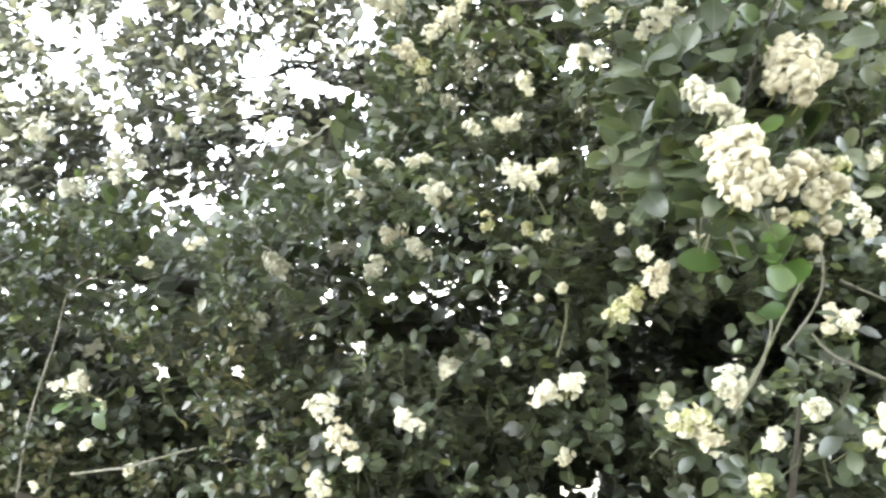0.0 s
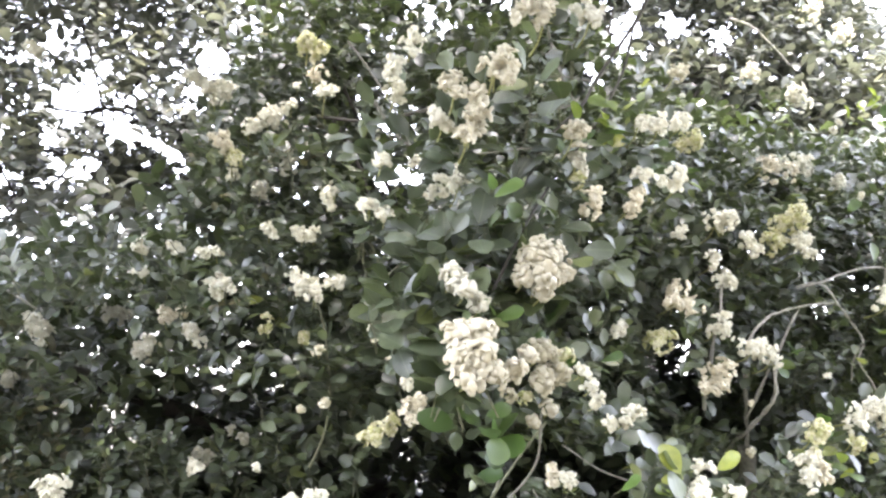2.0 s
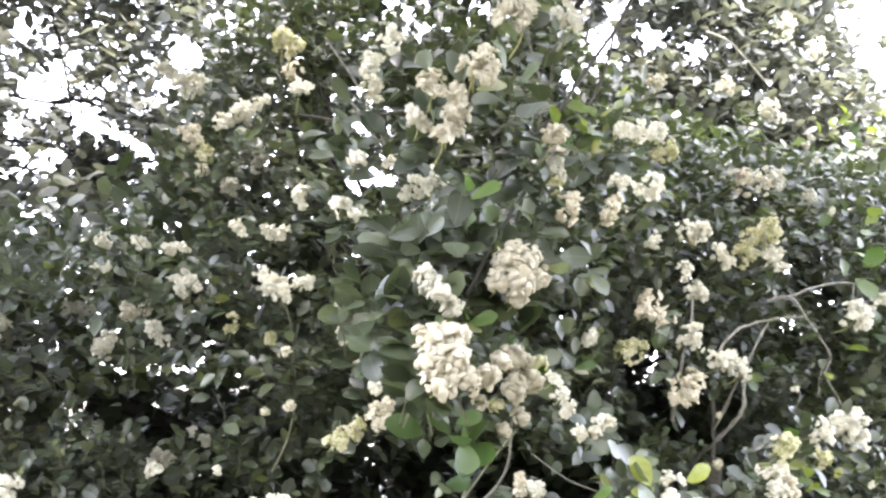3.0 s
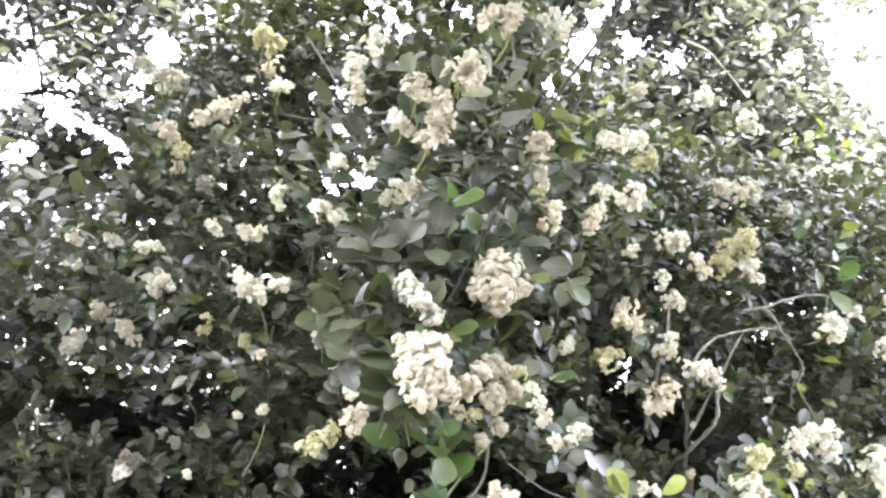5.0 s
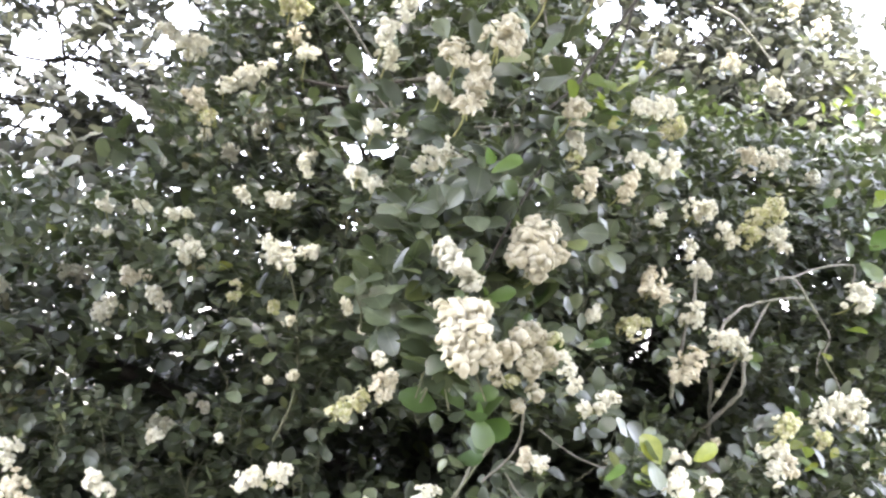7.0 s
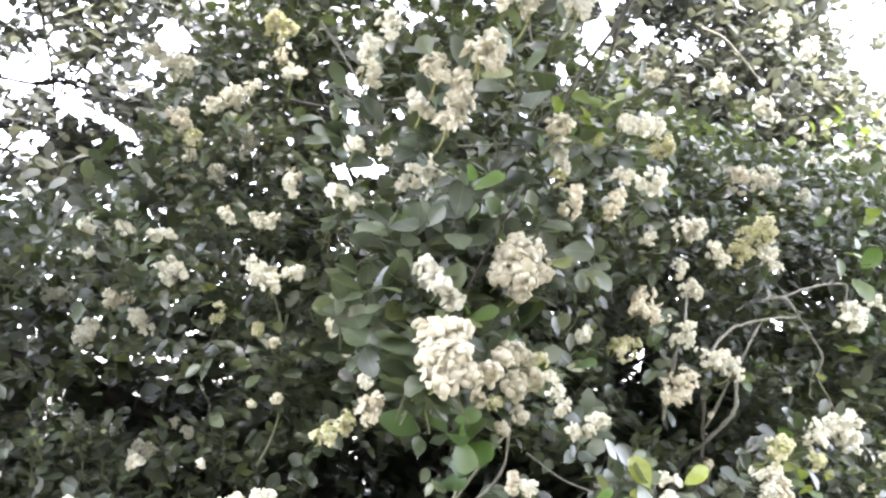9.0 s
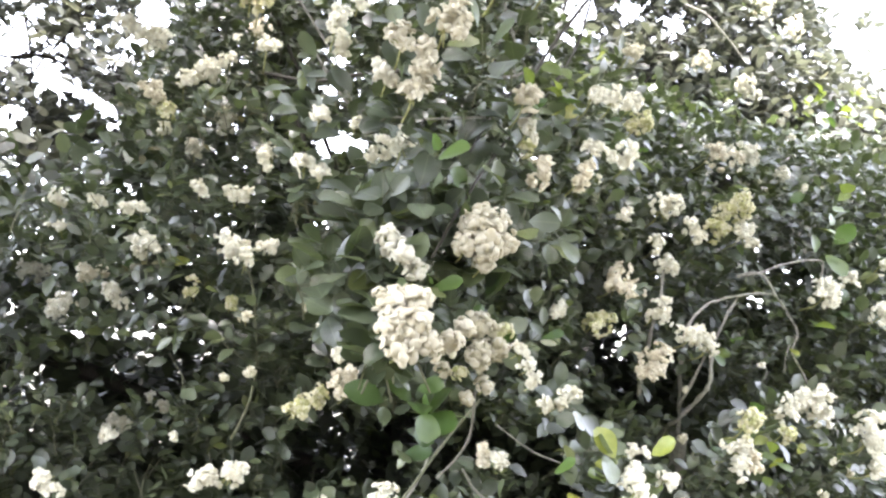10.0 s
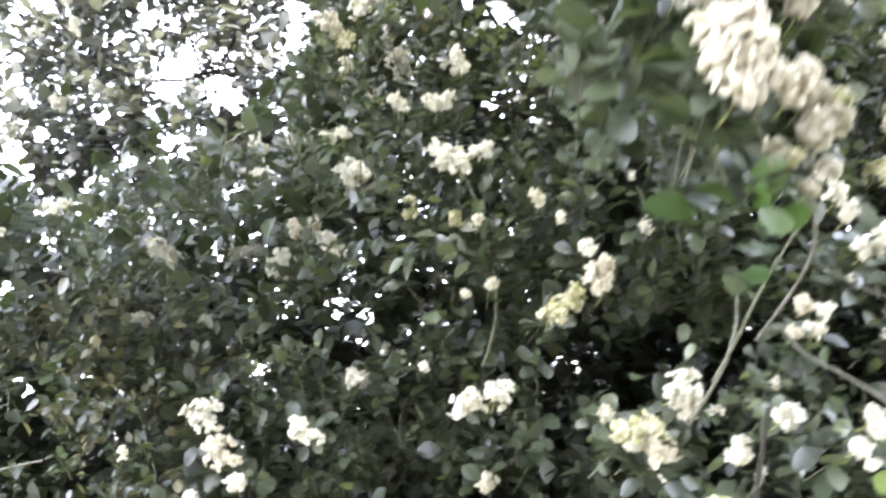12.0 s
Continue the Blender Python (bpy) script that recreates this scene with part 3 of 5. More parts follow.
# leaf sprays of the bough that reaches forward (x, y, z, leaf length in cm)
BOUGH_SPRAYS = [(0.28, 1.00, 1.80, 6.0), (0.27, 1.02, 1.77, 6.0), (0.31, 1.00, 1.78, 6.0), (0.35, 1.00, 1.89, 6.0), (0.31, 1.02, 1.89, 5.5), (0.39, 1.00, 1.89, 6.0), (0.29, 1.05, 1.74, 5.0), (0.34, 1.05, 1.73, 5.5), (0.51, 1.03, 1.80, 6.0), (0.57, 1.05, 1.88, 5.5), (0.65, 1.08, 1.89, 5.0), (0.43, 1.05, 1.96, 5.0), (0.36, 1.05, 1.93, 5.5), (0.54, 1.05, 1.94, 5.5), (0.49, 1.05, 1.95, 5.0), (0.27, 1.20, 2.07, 6.0), (0.34, 1.05, 2.13, 7.0), (0.56, 1.05, 2.21, 7.0), (0.66, 1.12, 1.99, 5.0), (0.49, 1.10, 2.02, 5.0)]
BOUGH_SPRAYS_OUTER = [(0.516, 0.95, 2.162, 7.5), (0.338, 1.08, 2.135, 6), (0.256, 1.15, 2.053, 6), (0.447, 1.1, 1.97, 6), (0.581, 1.15, 1.982, 6), (0.34, 1.10, 2.06, 5.5), (0.41, 1.12, 2.03, 5.0), (0.66, 1.12, 2.09, 5.0), (0.40, 1.06, 1.68, 6.0), (0.44, 1.06, 1.62, 6.0), (0.54, 1.06, 1.62, 6.0), (0.62, 1.10, 1.63, 5.5), (0.44, 1.12, 1.55, 4.5), (0.50, 1.10, 1.54, 5.0), (0.78, 1.15, 1.56, 6.0), (0.82, 1.15, 1.54, 6.0), (0.45, 1.10, 2.24, 5.5), (0.37, 1.15, 2.24, 5.0), (0.52, 1.10, 2.17, 5.0), (0.79, 1.20, 1.57, 5.0), (0.74, 1.30, 1.80, 5.0), (0.65, 1.15, 1.84, 5.0), (0.88, 1.40, 2.27, 4.5)]
BOUGH_SPRAYS_LOW = [(0.727, 1.1, 1.567, 6.5), (0.735, 1.1, 1.561, 6.5), (0.787, 1.12, 1.536, 6.5), (0.754, 1.12, 1.57, 6.5), (0.66, 1.1, 1.47, 6.0), (0.63, 1.12, 1.45, 6.0), (0.76, 1.16, 1.55, 6.5), (0.78, 1.12, 1.46, 5.5), (0.72, 1.14, 1.49, 5.5), (0.7, 1.08, 1.44, 6.0), (0.8, 1.08, 1.43, 6.0), (0.24, 1.0, 1.77, 6.0), (0.41, 1.0, 1.91, 6.0)]
BOUGH_SPRAYS_LOW += [(0.49, 1.05, 1.59, 6.0), (0.44, 1.05, 1.6, 6.0), (0.471, 1.56, 1.436, 5.5), (0.552, 1.59, 1.47, 4.5), (0.644, 1.49, 1.482, 5.5), (0.644, 1.49, 1.448, 5.0), (0.575, 1.44, 1.39, 5.0), (0.621, 1.32, 1.367, 6.0), (0.598, 1.32, 1.31, 6.0), (0.575, 1.4, 1.298, 5.0), (0.747, 1.49, 1.413, 5.0), (0.517, 1.49, 1.298, 5.0), (0.724, 1.38, 1.562, 5.0)]
YOUNG_SPRAYS = [(1.604, 1.5, 2.119, 5.5), (2.391, 2.4, 2.763, 5.5), (2.575, 2.4, 2.791, 5.5), (2.647, 2.4, 2.796, 5.5), (0.751, 1.05, 1.41, 4), (0.774, 1.05, 1.386, 4), (0.761, 1.06, 1.545, 5), (0.758, 1.06, 1.555, 5), (1.616, 1.6, 1.536, 5), (0.618, 1.15, 1.353, 5), (0.71, 1.18, 2.2, 5.0), (0.69, 1.18, 2.165, 5.0), (0.725, 1.19, 2.175, 4.5), (0.76, 1.08, 1.44, 4.5), (0.77, 1.12, 1.51, 5.0), (0.88, 1.2, 1.53, 5.0)]
YOUNG_SPRAYS += [(0.69, 1.15, 2.14, 4.5), (0.88, 1.42, 2.3, 4.5), (0.87, 1.42, 2.33, 4.5), (1.67, 1.55, 2.13, 6.0), (1.73, 1.55, 2.16, 5.5), (1.76, 1.75, 1.85, 5.0), (1.73, 1.75, 1.82, 5.0), (1.49, 1.8, 1.75, 5.0), (1.36, 1.5, 1.54, 5.0), (1.4, 1.5, 1.5, 5.5), (0.97, 1.4, 2.13, 4.5), (2.56, 2.4, 2.78, 6.0), (2.73, 2.4, 2.77, 6.0), (2.39, 2.4, 2.75, 5.0), (0.09, 1.9, 1.87, 4.5), (-0.14, 2.3, 1.56, 4.0)]
FRESH_SPRAYS = [(1.584, 1.5, 2.005, 6.5), (1.548, 1.6, 2.148, 5), (2.457, 2.3, 2.671, 6), (2.322, 2.3, 2.64, 6), (0.657, 1.05, 1.43, 4.2), (0.718, 1.08, 1.405, 4.2), (0.659, 1.15, 1.452, 4.2), (1.558, 1.85, 1.76, 5.5), (1.434, 1.6, 1.507, 5.5), (1.899, 1.8, 1.889, 5.5), (1.979, 1.9, 2.171, 5.5), (0.53, 1.04, 1.79, 4.5), (0.42, 0.99, 1.78, 4.5), (0.54, 1.04, 1.74, 4.0), (0.62, 1.1, 1.73, 5.0), (0.41, 1.03, 1.62, 5.5), (0.43, 1.04, 1.61, 5.5), (0.54, 1.06, 1.61, 5.5), (0.46, 1.06, 1.53, 5.0), (0.57, 1.06, 1.75, 4.0), (1.3, 1.55, 1.75, 5.0)]
FRESH_SPRAYS += [(0.40, 1.03, 1.632, 5.5), (0.435, 1.03, 1.605, 5.5), (0.385, 1.04, 1.59, 5.0), (0.455, 1.04, 1.57, 5.0), (0.54, 1.03, 1.70, 5.0), (1.4, 1.5, 1.61, 5.0), (0.42, 1.03, 1.96, 5.0), (0.48, 1.03, 1.93, 5.0), (0.66, 1.1, 2.02, 5.0), (0.64, 1.15, 2.11, 4.5), (0.71, 1.15, 2.12, 4.5), (1.04, 1.5, 2.17, 4.5), (0.97, 1.5, 2.2, 4.5), (1.22, 1.7, 2.35, 4.5), (1.35, 1.7, 2.3, 4.5), (0.67, 1.12, 2.0, 5.0), (1.74, 1.8, 2.19, 5.0), (0.6, 1.0, 1.53, 5.0), (-0.45, 2.0, 1.87, 4.0), (-0.4, 2.0, 1.86, 4.5), (-0.36, 2.0, 1.84, 4.0), (-0.88, 1.9, 1.55, 4.5), (-0.84, 1.9, 1.52, 4.5), (0.0, 1.86, 1.86, 4.5), (0.15, 1.86, 1.86, 4.5)]

# gaps towards the sky, fitted to the camera's view: x, z and radius where they pass the tree behind; they widen with
# depth
SKY_GAPS_WEST = [(-0.79, 3.05, 0.119), (-0.71, 3.04, 0.094), (-0.78, 2.96, 0.078), (-0.58, 2.92, 0.099), (-0.52, 2.96, 0.068), (-0.62, 2.97, 0.068), (-0.5, 2.86, 0.055), (-0.41, 2.87, 0.049), (-0.33, 2.83, 0.055), (-0.26, 2.79, 0.043), (-0.73, 2.72, 0.068), (-0.69, 2.69, 0.046), (-0.26, 2.71, 0.03), (-0.21, 2.73, 0.027), (-0.12, 3.37, 0.101), (-0.19, 3.4, 0.048), (-0.07, 3.32, 0.079)]
SKY_GAPS_WEST += [(-0.17, 3.3, 0.05), (-0.65, 3.23, 0.038), (-0.75, 3.31, 0.029), (-0.66, 3.36, 0.022), (-0.23, 3.15, 0.05), (-0.24, 3.08, 0.028), (-0.03, 3.53, 0.029), (0.1, 3.59, 0.039), (0.11, 3.43, 0.029), (0.16, 3.36, 0.025), (0.23, 3.57, 0.026), (-0.48, 3.14, 0.022), (-0.36, 3.13, 0.031), (-0.3, 3.01, 0.025), (-0.71, 3.19, 0.032), (-0.34, 3.3, 0.025), (-0.43, 3.21, 0.019)]
SKY_GAPS_FAR_WEST = [(-1.9, 3.47, 0.09), (-1.78, 3.38, 0.122), (-1.67, 3.31, 0.1), (-1.8, 3.22, 0.107), (-1.75, 3.12, 0.073), (-1.54, 3.37, 0.073), (-1.61, 3.2, 0.059), (-1.41, 3.48, 0.1), (-1.48, 3.43, 0.067), (-2.03, 3.11, 0.082), (-2.05, 3.45, 0.049), (-1.64, 2.99, 0.049), (-1.57, 2.87, 0.065), (-1.55, 2.73, 0.09), (-1.55, 2.65, 0.057), (-1.59, 2.96, 0.045), (-1.42, 2.82, 0.038), (-1.4, 2.76, 0.044), (-1.44, 2.96, 0.039), (-1.03, 3.24, 0.051), (-0.91, 3.36, 0.039), (-2.15, 2.51, 0.04), (-2.02, 2.53, 0.03), (-1.65, 2.34, 0.025), (-1.31, 2.23, 0.025), (-1.86, 2.67, 0.026), (-1.46, 2.58, 0.032), (-1.41, 2.26, 0.043)]
SKY_GAPS_MID_WEST = [(-0.78, 3.08, 0.094), (-0.81, 2.96, 0.093), (-0.86, 2.83, 0.08), (-0.71, 3.18, 0.069), (-0.76, 3.29, 0.048), (-0.57, 2.99, 0.086), (-0.58, 2.88, 0.08), (-0.49, 2.9, 0.061), (-0.37, 2.87, 0.049), (-0.3, 2.84, 0.03), (-0.69, 2.73, 0.067), (-0.88, 2.61, 0.043), (-0.83, 2.65, 0.037), (-1.06, 2.63, 0.049), (-1, 2.64, 0.037), (-1.09, 2.86, 0.044), (-0.48, 3.13, 0.037), (-0.43, 2.76, 0.03), (-0.18, 3.17, 0.068), (-0.19, 3.26, 0.05), (-1.23, 2.41, 0.043), (-1.4, 2.45, 0.037), (-1.18, 2.36, 0.031), (-1.15, 2.33, 0.037), (-1.31, 2.37, 0.025)]
SKY_GAPS_EAST = [(0.91, 3.51, 0.081), (1, 3.55, 0.07), (0.83, 3.51, 0.046), (0.78, 3.45, 0.028), (0.95, 3.43, 0.052), (0.71, 3.42, 0.023), (0.74, 3.24, 0.028), (1.23, 3.6, 0.077), (1.32, 3.58, 0.065), (1.42, 3.57, 0.048), (1.13, 3.57, 0.041), (1.86, 3.64, 0.031), (1.91, 3.53, 0.068), (1.95, 3.44, 0.062), (2.01, 3.59, 0.057), (1.89, 3.35, 0.037), (2.04, 3.71, 0.07), (2.11, 3.78, 0.058), (2.22, 3.6, 0.077), (2.29, 3.57, 0.071), (2.24, 3.53, 0.048), (2.23, 3.8, 0.052), (2.36, 3.63, 0.039), (2.54, 3.55, 0.079), (2.52, 3.48, 0.059), (2.48, 3.56, 0.04), (2.57, 3.62, 0.04), (3.4, 3.57, 0.029), (3.47, 3.55, 0.03), (2.97, 3.38, 0.024), (3.03, 3.78, 0.025), (3.37, 3.97, 0.034)]
OPEN_SKY = [(3.75, 3.94, 0.266), (4.01, 3.99, 0.324), (3.74, 3.72, 0.231), (4, 3.7, 0.278), (3.82, 3.59, 0.174), (3.62, 4.06, 0.132), (3.55, 3.9, 0.107), (3.95, 3.51, 0.117), (4.43, 4.07, 0.47), (4.41, 4.61, 0.707), (3.77, 4.46, 0.326), (4.45, 3.66, 0.251)]
MID_GAPS = [(0.47, 2.499, 0.0168), (0.435, 2.523, 0.0117), (0.609, 2.448, 0.0202), (1.115, 2.668, 0.0185), (1.126, 2.632, 0.0147), (1.177, 2.603, 0.0148), (0.993, 2.554, 0.0107), (0.464, 2.257, 0.0326), (0.496, 2.27, 0.0294), (0.539, 2.251, 0.0196), (0.562, 2.27, 0.0164), (0.459, 2.224, 0.013), (0.46, 2.416, 0.0166), (0.566, 2.33, 0.0132)]
SMALL_GAPS = [(-0.124, 1.683, 0.0187), (-0.112, 1.697, 0.014), (-0.059, 1.694, 0.0218), (-0.083, 1.675, 0.0125), (-0.031, 1.688, 0.0125), (0.019, 1.702, 0.0218), (0.057, 1.7, 0.0156), (0.074, 1.73, 0.0125), (0.091, 1.772, 0.0187), (0.107, 1.779, 0.014), (0.023, 1.651, 0.0187), (0.055, 1.645, 0.014), (-0.112, 1.641, 0.0125), (0.18, 1.663, 0.014), (0.201, 1.716, 0.0125), (0.169, 1.699, 0.0093), (0.039, 1.798, 0.0093), (-0.273, 1.743, 0.0126), (-0.281, 1.761, 0.0094), (0.4, 1.773, 0.0095), (-0.03, 1.617, 0.0094), (0.434, 2.029, 0.0128), (0.457, 2.04, 0.0096), (0.404, 2.007, 0.0111)]
SMALL_GAPS_EAST = [(1.933, 1.939, 0.0122), (1.888, 1.936, 0.0161), (1.865, 1.906, 0.012), (1.933, 1.915, 0.0142), (1.967, 1.885, 0.0123), (1.996, 1.855, 0.0103), (2.013, 1.865, 0.0083), (1.409, 1.795, 0.0073), (1.4, 1.769, 0.0073), (1.415, 1.713, 0.0091), (1.38, 1.763, 0.0054)]
SMALL_GAPS_WEST = [(-0.307, 1.703, 0.0185), (-0.289, 1.721, 0.0123), (-0.758, 1.566, 0.0226), (-0.785, 1.6, 0.0129), (-0.556, 1.537, 0.022), (-0.57, 1.547, 0.0157), (-0.35, 1.607, 0.0123), (-0.257, 1.556, 0.0153), (-0.233, 1.56, 0.0123), (-0.395, 1.545, 0.0124), (-0.768, 1.681, 0.0113), (-0.761, 1.741, 0.0113), (-0.564, 1.667, 0.0094), (-0.634, 1.586, 0.0095), (-0.556, 1.605, 0.011), (-1.155, 1.85, 0.0208), (-1.167, 1.806, 0.0156), (-0.889, 1.767, 0.0099), (-0.614, 1.493, 0.0095), (-0.228, 1.431, 0.0108), (-0.05, 1.398, 0.0138), (-0.058, 1.34, 0.0077)]
# the same sky, cut again for the camera's last position
LAST_VIEW_GAPS = [(0.87, 3.28, 0.104), (0.72, 3.33, 0.049), (0.96, 3.21, 0.049), (-0.69, 3.1, 0.109), (-0.78, 2.96, 0.082), (-0.61, 2.98, 0.096), (-0.82, 2.71, 0.082), (-0.74, 2.64, 0.049), (-0.54, 2.89, 0.06), (-0.55, 3.12, 0.055), (-0.17, 3.22, 0.06), (-1.53, 3.04, 0.087), (-1.55, 3.15, 0.06), (-1.48, 2.85, 0.033), (-1.47, 2.62, 0.033), (-1.22, 2.51, 0.027)]
UPPER_GAPS = [(0.396, 2.69, 0.015), (0.434, 2.628, 0.0112), (0.47, 2.704, 0.0187), (0.537, 2.717, 0.015), (0.639, 2.737, 0.0411), (0.709, 2.76, 0.0262), (0.78, 2.787, 0.0224), (0.483, 2.517, 0.0224), (0.475, 2.397, 0.015), (0.798, 2.455, 0.015), (0.82, 2.45, 0.0112), (1.129, 2.626, 0.0187), (1.18, 2.588, 0.015), (1.089, 2.638, 0.015), (1.024, 2.572, 0.0112), (1.204, 2.772, 0.0262), (1.206, 2.696, 0.0224)]
UPPER_GAPS += [(1.264, 2.802, 0.028), (1.176, 2.709, 0.0187), (1.287, 2.729, 0.015), (1.317, 2.764, 0.015), (0.597, 2.314, 0.015), (0.529, 2.33, 0.015), (0.476, 2.272, 0.0374), (0.437, 2.251, 0.0224), (0.509, 2.268, 0.0262), (0.55, 2.266, 0.0224), (0.563, 2.326, 0.0112), (0.424, 2.423, 0.0093), (0.371, 2.481, 0.0093), (1.011, 2.661, 0.0112), (0.769, 2.329, 0.0112), (0.889, 2.442, 0.0112)]
# openings low down towards the bright ground beyond, cut for the camera's first position
LOW_GAPS = [(0.349, 1.126, 0.0548), (0.308, 1.106, 0.0427), (0.409, 1.17, 0.0305), (0.416, 1.117, 0.0274), (0.256, 1.107, 0.0229), (0.175, 1.124, 0.0152), (0.448, 1.083, 0.0213)]
PINHOLES = [(float(a), float(b), float(c)) for a, b, c in zip(rng.uniform(-1.2, 2.3, 70), rng.uniform(0.95, 2.95, 70), rng.uniform(0.0, 0.008, 70))]
PINHOLES += [(float(a), float(b), float(c)) for a, b, c in zip(rng.uniform(0.1, 1.25, 210), rng.uniform(2.15, 2.98, 210), rng.uniform(0.002, 0.014, 210))]
PINHOLES += [(float(a), float(b), float(c)) for a, b, c in zip(rng.uniform(0.0, 0.65, 70), rng.uniform(1.85, 2.75, 70), rng.uniform(0.001, 0.010, 70))]
PINHOLES += [(float(a), float(b), float(c)) for a, b, c in zip(rng.uniform(-1.3, 0.0, 40), rng.uniform(1.2, 2.2, 40), rng.uniform(0.002, 0.011, 40))]
PINHOLES += [(float(a), float(b), float(c)) for a, b, c in zip(rng.uniform(1.35, 2.15, 24), rng.uniform(2.25, 2.95, 24), rng.uniform(0.001, 0.009, 24))]
# the notch between the two crowns, where only the tree behind stands
CROWN_NOTCH = [(-0.22, 2.38, 0.15), (-0.25, 2.52, 0.22), (-0.42, 2.42, 0.18)]
# hollows in the outer leaves only, cut along the camera's view, with the dark inside behind
HOLLOWS = [(1.03, 1.46, 0.076), (0.91, 1.49, 0.05), (1.11, 1.52, 0.046), (0.57, 1.48, 0.056), (-0.01, 1.59, 0.061), (0.09, 1.59, 0.047), (-0.1, 1.6, 0.048), (0.52, 1.44, 0.084), (0.64, 1.42, 0.071), (1.23, 1.78, 0.063), (1.21, 1.67, 0.055), (1.8, 1.98, 0.064), (1.68, 1.85, 0.07), (1.74, 2.23, 0.082), (1.87, 2.15, 0.056), (1.19, 1.68, 0.06), (1.17, 1.58, 0.06), (0.84, 1.49, 0.07), (0.96, 1.45, 0.05), (0.72, 1.40, 0.06), (0.44, 1.42, 0.055), (0.30, 1.48, 0.05), (-0.02, 1.66, 0.05), (-0.18, 1.71, 0.055), (-0.24, 1.61, 0.05), (-0.30, 1.75, 0.05)]
DARK_HOLLOWS = [(1.682, 2.099, 0.075), (1.784, 2.092, 0.075), (1.867, 2.083, 0.075), (1.702, 2.034, 0.075), (1.542, 2.227, 0.075), (1.642, 2.23, 0.075), (1.783, 2.033, 0.075), (1.337, 2.002, 0.075), (0.418, 1.474, 0.085), (0.498, 1.476, 0.085), (0.581, 1.477, 0.085), (0.468, 1.52, 0.085), (0.65, 1.498, 0.085), (1.186, 1.736, 0.085), (1.239, 1.679, 0.085)]
DEEP_HOLLOWS = [(-0.094, 1.589, 0.05), (-0.019, 1.58, 0.05), (0.042, 1.607, 0.05), (-0.142, 1.617, 0.05), (-0.028, 1.659, 0.05), (0.112, 1.629, 0.05), (-0.682, 1.805, 0.05), (-0.579, 1.777, 0.05), (-0.749, 1.794, 0.05), (0.50, 1.47, 0.055), (0.58, 1.42, 0.06), (0.42, 1.43, 0.05), (0.03, 1.62, 0.04), (-0.06, 1.61, 0.04), (0.78, 1.42, 0.05), (1.76, 1.99, 0.075), (1.68, 2.03, 0.05), (1.84, 1.98, 0.05), (1.19, 1.70, 0.068), (1.24, 1.79, 0.04)]

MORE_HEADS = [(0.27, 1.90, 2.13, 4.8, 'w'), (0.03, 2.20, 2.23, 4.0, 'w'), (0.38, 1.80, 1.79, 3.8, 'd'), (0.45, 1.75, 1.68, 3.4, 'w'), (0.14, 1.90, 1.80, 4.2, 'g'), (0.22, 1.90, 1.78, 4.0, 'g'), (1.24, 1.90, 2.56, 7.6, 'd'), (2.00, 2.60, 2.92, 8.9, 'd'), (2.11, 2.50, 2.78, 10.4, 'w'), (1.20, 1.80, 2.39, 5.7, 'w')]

low_rng = np.random.default_rng(5)
LOW_HOLLOWS = [(float(a), float(b), float(c)) for a, b, c in zip(low_rng.uniform(-0.5, 1.3, 46), low_rng.uniform(1.12, 1.46, 46), low_rng.uniform(0.02, 0.05, 46))]
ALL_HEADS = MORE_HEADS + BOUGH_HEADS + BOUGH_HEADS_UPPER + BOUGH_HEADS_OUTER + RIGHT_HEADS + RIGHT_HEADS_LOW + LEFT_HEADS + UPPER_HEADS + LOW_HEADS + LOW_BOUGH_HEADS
# along the shrub's grey stems, where leaves towards the camera are cleared
BARE_STEMS = [(x, 1.85, z, 3.2, 'w') for x, z in ((1.41, 1.78), (1.43, 1.83), (1.47, 1.87), (1.53, 1.89), (1.60, 1.91), (1.66, 1.92), (1.71, 1.91), (1.67, 1.955), (1.62, 1.975), (1.70, 1.99), (1.75, 2.01), (1.80, 2.02), (1.86, 2.02), (1.85, 1.96), (1.76, 1.86), (1.78, 1.81), (1.55, 1.84), (1.45, 1.66))]
# about where the camera stands for most of its path
CAMERA_POINT = np.array((0.06, 0.0, 1.68))


